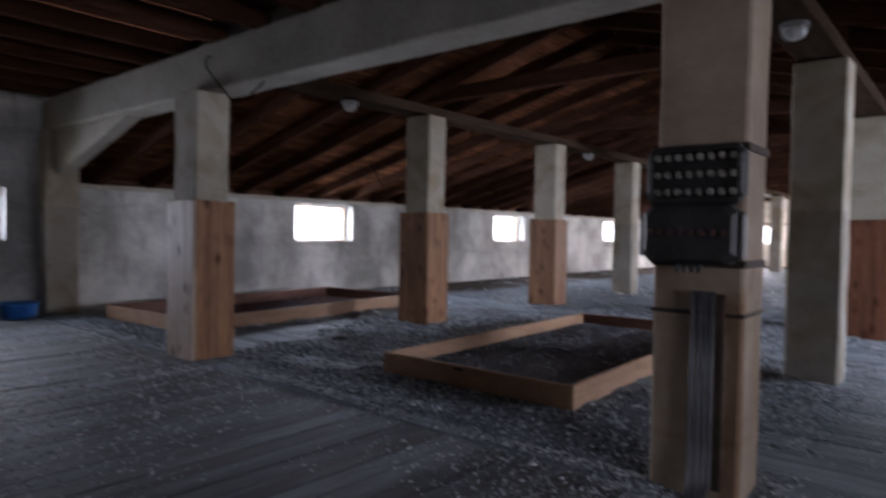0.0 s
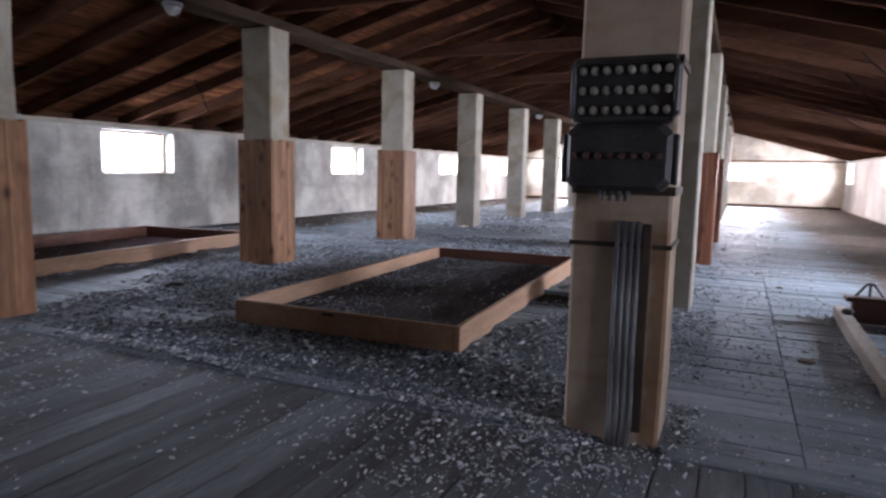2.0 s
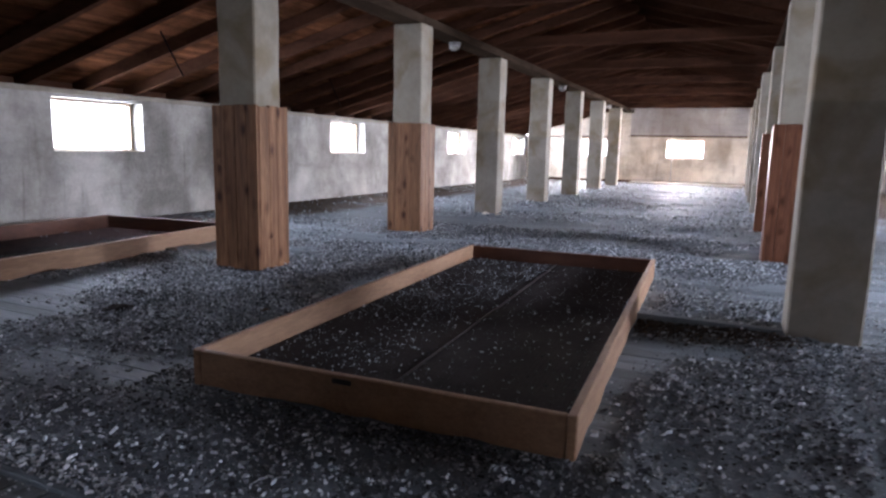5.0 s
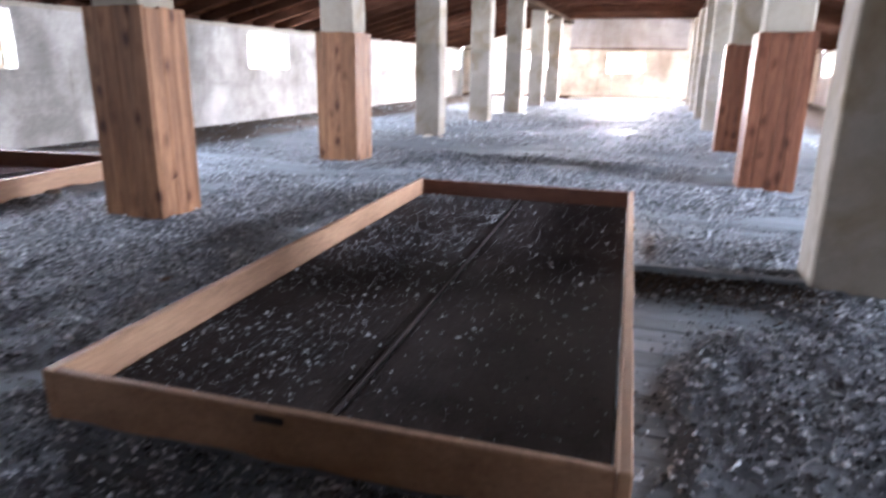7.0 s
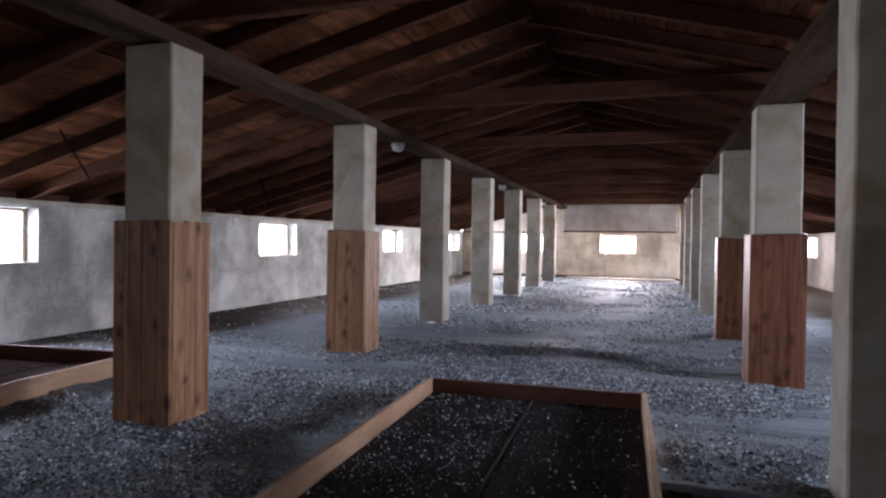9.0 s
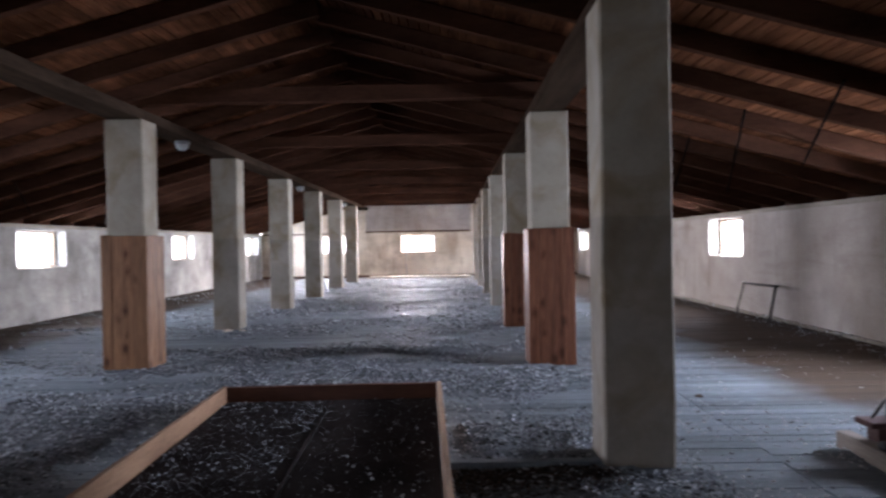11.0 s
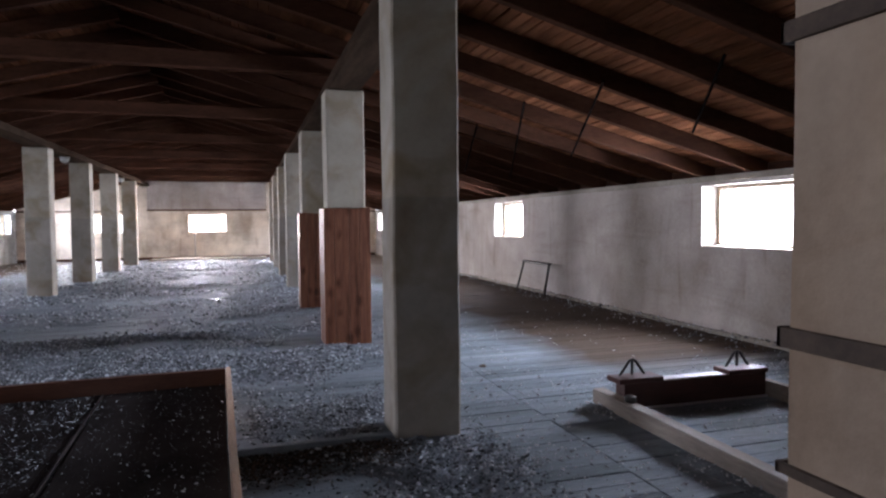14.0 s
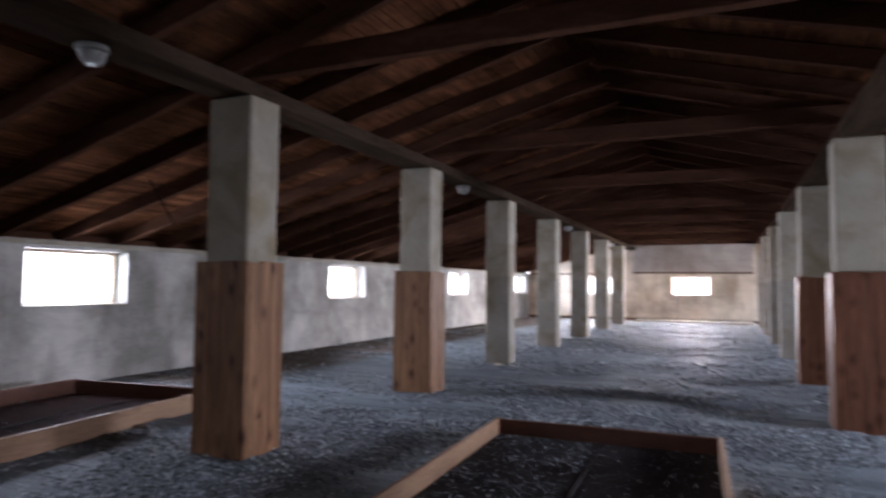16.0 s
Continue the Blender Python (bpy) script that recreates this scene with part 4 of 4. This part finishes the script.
WATER = surface("shallow_water", (0.03, 0.03, 0.032), (0.06, 0.06, 0.065), 3.0, 30, rough=0.3, bump=0.4, dist=0.006, spec=0.25)
for px, py, rx, ry, seed in ((-0.22, 12.95, 0.19, 0.035, 5.0), (-0.75, 13.3, 0.13, 0.016, 2.0), (0.15, 13.2, 0.09, 0.02, 8.0)):
    bm = bmesh.new()
    rim = []
    for k in range(56):
        a = 2 * math.pi * k / 56
        r = 1 + 0.5 * noise.noise(Vector((2.2 * math.cos(a), 2.2 * math.sin(a), seed))) + 0.2 * noise.noise(Vector((7 * math.cos(a), 7 * math.sin(a), seed)))
        rim.append(bm.verts.new((rx * r * math.cos(a), ry * r * math.sin(a), 0)))
    bm.faces.new(rim)
    ob = part("puddle", bm, WATER)
    ob.location = (px, py, max(0.006, dust_height(px, py) + 0.001))
    tagged(ob, "shallow puddle of rainwater shining among the dust", "puddle", "puddles")


def flakes(name, count, area, size, seed, keep, height, material=FLAKES):
    r = np.random.RandomState(seed)
    verts, faces = [], []
    made = 0
    x0, x1, y0, y1 = area
    while made < count:
        x, y = r.uniform(x0, x1), r.uniform(y0, y1)
        if r.rand() > keep(x, y):
            continue
        made += 1
        s = size * r.lognormal(0, 0.45)
        s = min(s, size * 2.6)
        z = height(x, y)
        k = r.randint(4, 6)
        tilt, az, spin = r.uniform(0, 0.6), r.uniform(0, 6.28), r.uniform(0, 6.28)
        m = Matrix.Rotation(az, 3, "Z") @ Matrix.Rotation(tilt, 3, "X") @ Matrix.Rotation(spin, 3, "Z")
        base = len(verts)
        lift = s * 0.25 + 0.4 * s * math.sin(tilt)
        for top in (0, 1):
            for i in range(k):
                a = 6.283 * i / k + 0.4 * math.sin(i * 2.1 + made)
                rad = s * (0.6 + 0.4 * math.cos(i * 2.7 + made * 1.3)) * (0.75 if top else 1.0)
                p = m @ Vector((rad * math.cos(a), rad * 0.55 * math.sin(a), (0.32 if top else -0.18) * s))
                verts.append((x + p.x, y + p.y, z + lift + p.z))
        faces.append(tuple(base + k + i for i in range(k)))
        for i in range(k):
            j = (i + 1) % k
            faces.append((base + i, base + j, base + k + j, base + k + i))
    me = bpy.data.meshes.new(name)
    me.from_pydata(verts, [], faces)
    me.materials.append(material)
    return new(name, me)


def keep_floor(x, y):
    if inside(CR_A, x, y, 0.01) or inside(CR_B, x, y, 0.01) or in_column(x, y):
        return 0.0
    return min(1.0, litter_density(x, y)) * (0.35 if inside(CR_A, x, y, 0.12) else 1.0)


def floor_top(x, y):
    return max(0.0, dust_height(x, y)) - 0.002


tagged(flakes("litter", 92000, (W_X - 4.2, 1.9, 0.62, 9.0), 0.0105, 11, keep_floor, floor_top), "grey and white flakes and crumbs scattered thickly on the floor", "debris", kind="stuff")
tagged(flakes("litter", 17000, (W_X - 3, 4.0, -2.6, 0.75), 0.0098, 15, keep_floor, floor_top, FLAKES_PALE), "pale flakes strewn over the bare boards by the column", "debris", kind="stuff")
tagged(flakes("litter", 9000, (1.5, EAST - 0.1, 0.75, 9.0), 0.0095, 16, keep_floor, floor_top, FLAKES_PALE), "pale flakes strewn over the aisle boards", "debris", kind="stuff")
tagged(flakes("litter", 24000, (WEST + 0.1, EAST - 0.1, 9.0, NORTH - 0.1), 0.016, 12, keep_floor, floor_top), "grey and white flakes scattered down the loft floor", "debris", kind="stuff")
tagged(flakes("litter", 6500, (-1.9, 0.3, 1.6, 6.0), 0.0062, 13, lambda x, y: (0.16 + 0.84 * (x < -0.85) * (0.5 + 0.9 * noise.noise(Vector((x * 2, y * 2, 1))))) if inside(CR_A, x, y, -0.07) else 0.0, lambda x, y: 0.058), "pale flakes lying on the black grating", "debris", kind="stuff")
tagged(flakes("rubble", 2600, (-1.95, 0.45, 1.25, 1.75), 0.009, 22, lambda x, y: math.exp(-((y - 1.66) / 0.16) ** 2) if keep_floor(x, y) or not inside(CR_A, x, y, 0.01) else 0.0, lambda x, y: max(0.0, dust_height(x, y))), "dark brown crumbs lying along the foot of the frame", "rubble", kind="stuff")
# crumbs coloured dark to paint in the shadow south of the batten
tagged(flakes("rubble", 6000, (0.2, 1.3, 3.3, 4.12), 0.008, 23, lambda x, y: 0.0 if in_column(x, y) or inside(CR_A, x, y, 0.01) else math.exp(-((y - 3.98) / 0.22) ** 2 - max(0.0, (x - 1.1) / 0.12) ** 2), floor_top, FLAKES_BROWN), "dark brown crumbs heaped against the batten and column foot, standing in for its shadow", "debris", kind="stuff")
tagged(flakes("rubble", 2600, (4.7, EAST - 0.05, 1.5, 16.0), 0.012, 21, lambda x, y: math.exp(-((x - 5.85) ** 2) / 0.12) * max(0.05, 0.6 + noise.noise(Vector((x * 2, y * 1.2, 3)))), lambda x, y: 0.07 * math.exp(-((x - 5.9) ** 2) / 0.05)), "brown crumbs and rubble gathered along the wall foot", "rubble", kind="stuff")
tagged(flakes("litter", 120, (-7.6, -4.6, 1.2, 5.9), 0.009, 14, lambda x, y: 1.0 if inside(CR_B, x, y, -0.07) else 0.0, lambda x, y: 0.03), "pale flakes lying on the black grating", "debris", kind="stuff")

# ---- floorboards ----
SEAMS = [WEST, -4.8, -1.3, 2.36, EAST]
rnd = random.Random(8)


def board_mesh(lx, ly, wood=PLANK):
    bm = bmesh.new()
    block(bm, (-lx / 2, -ly / 2, -0.028), (lx / 2, ly / 2, 0.0), 0.003)
    return mesh_of("plank", bm, wood)


rest = bmesh.new()
shared = {}
y = 0.78
while y < NORTH - 0.02:
    w = 0.142
    for a, b in zip(SEAMS, SEAMS[1:]):
        dz = rnd.uniform(-0.004, 0.002)
        if y < 8.2:
            if b - a not in shared:
                shared[b - a] = board_mesh(b - a - 0.005, w - 0.004)
            ob = new("plank", shared[b - a])
            ob.parent = floor
            ob.location = ((a + b) / 2, y + w / 2, dz)
        else:
            block(rest, (a + 0.002, y + 0.003, -0.028), (b - 0.002, y + w - 0.004, dz))
    y += w
x = WEST
south_meshes = [board_mesh(wide, 0.6 - SOUTH - 0.01, PLANK_SOUTH) for wide in (0.176, 0.172, 0.164)]
while x < EAST - 0.1:
    ob = new("plank", south_meshes[rnd.choice((0, 0, 1, 1, 2))])
    ob.parent = floor
    ob.location = (x + 0.09, (SOUTH + 0.6) / 2, rnd.uniform(-0.007, 0.002))
    x += 0.18
ob = part("plank_field", rest, PLANK, floor)
tagged(ob, "far floorboards grey with dust", kind="stuff")
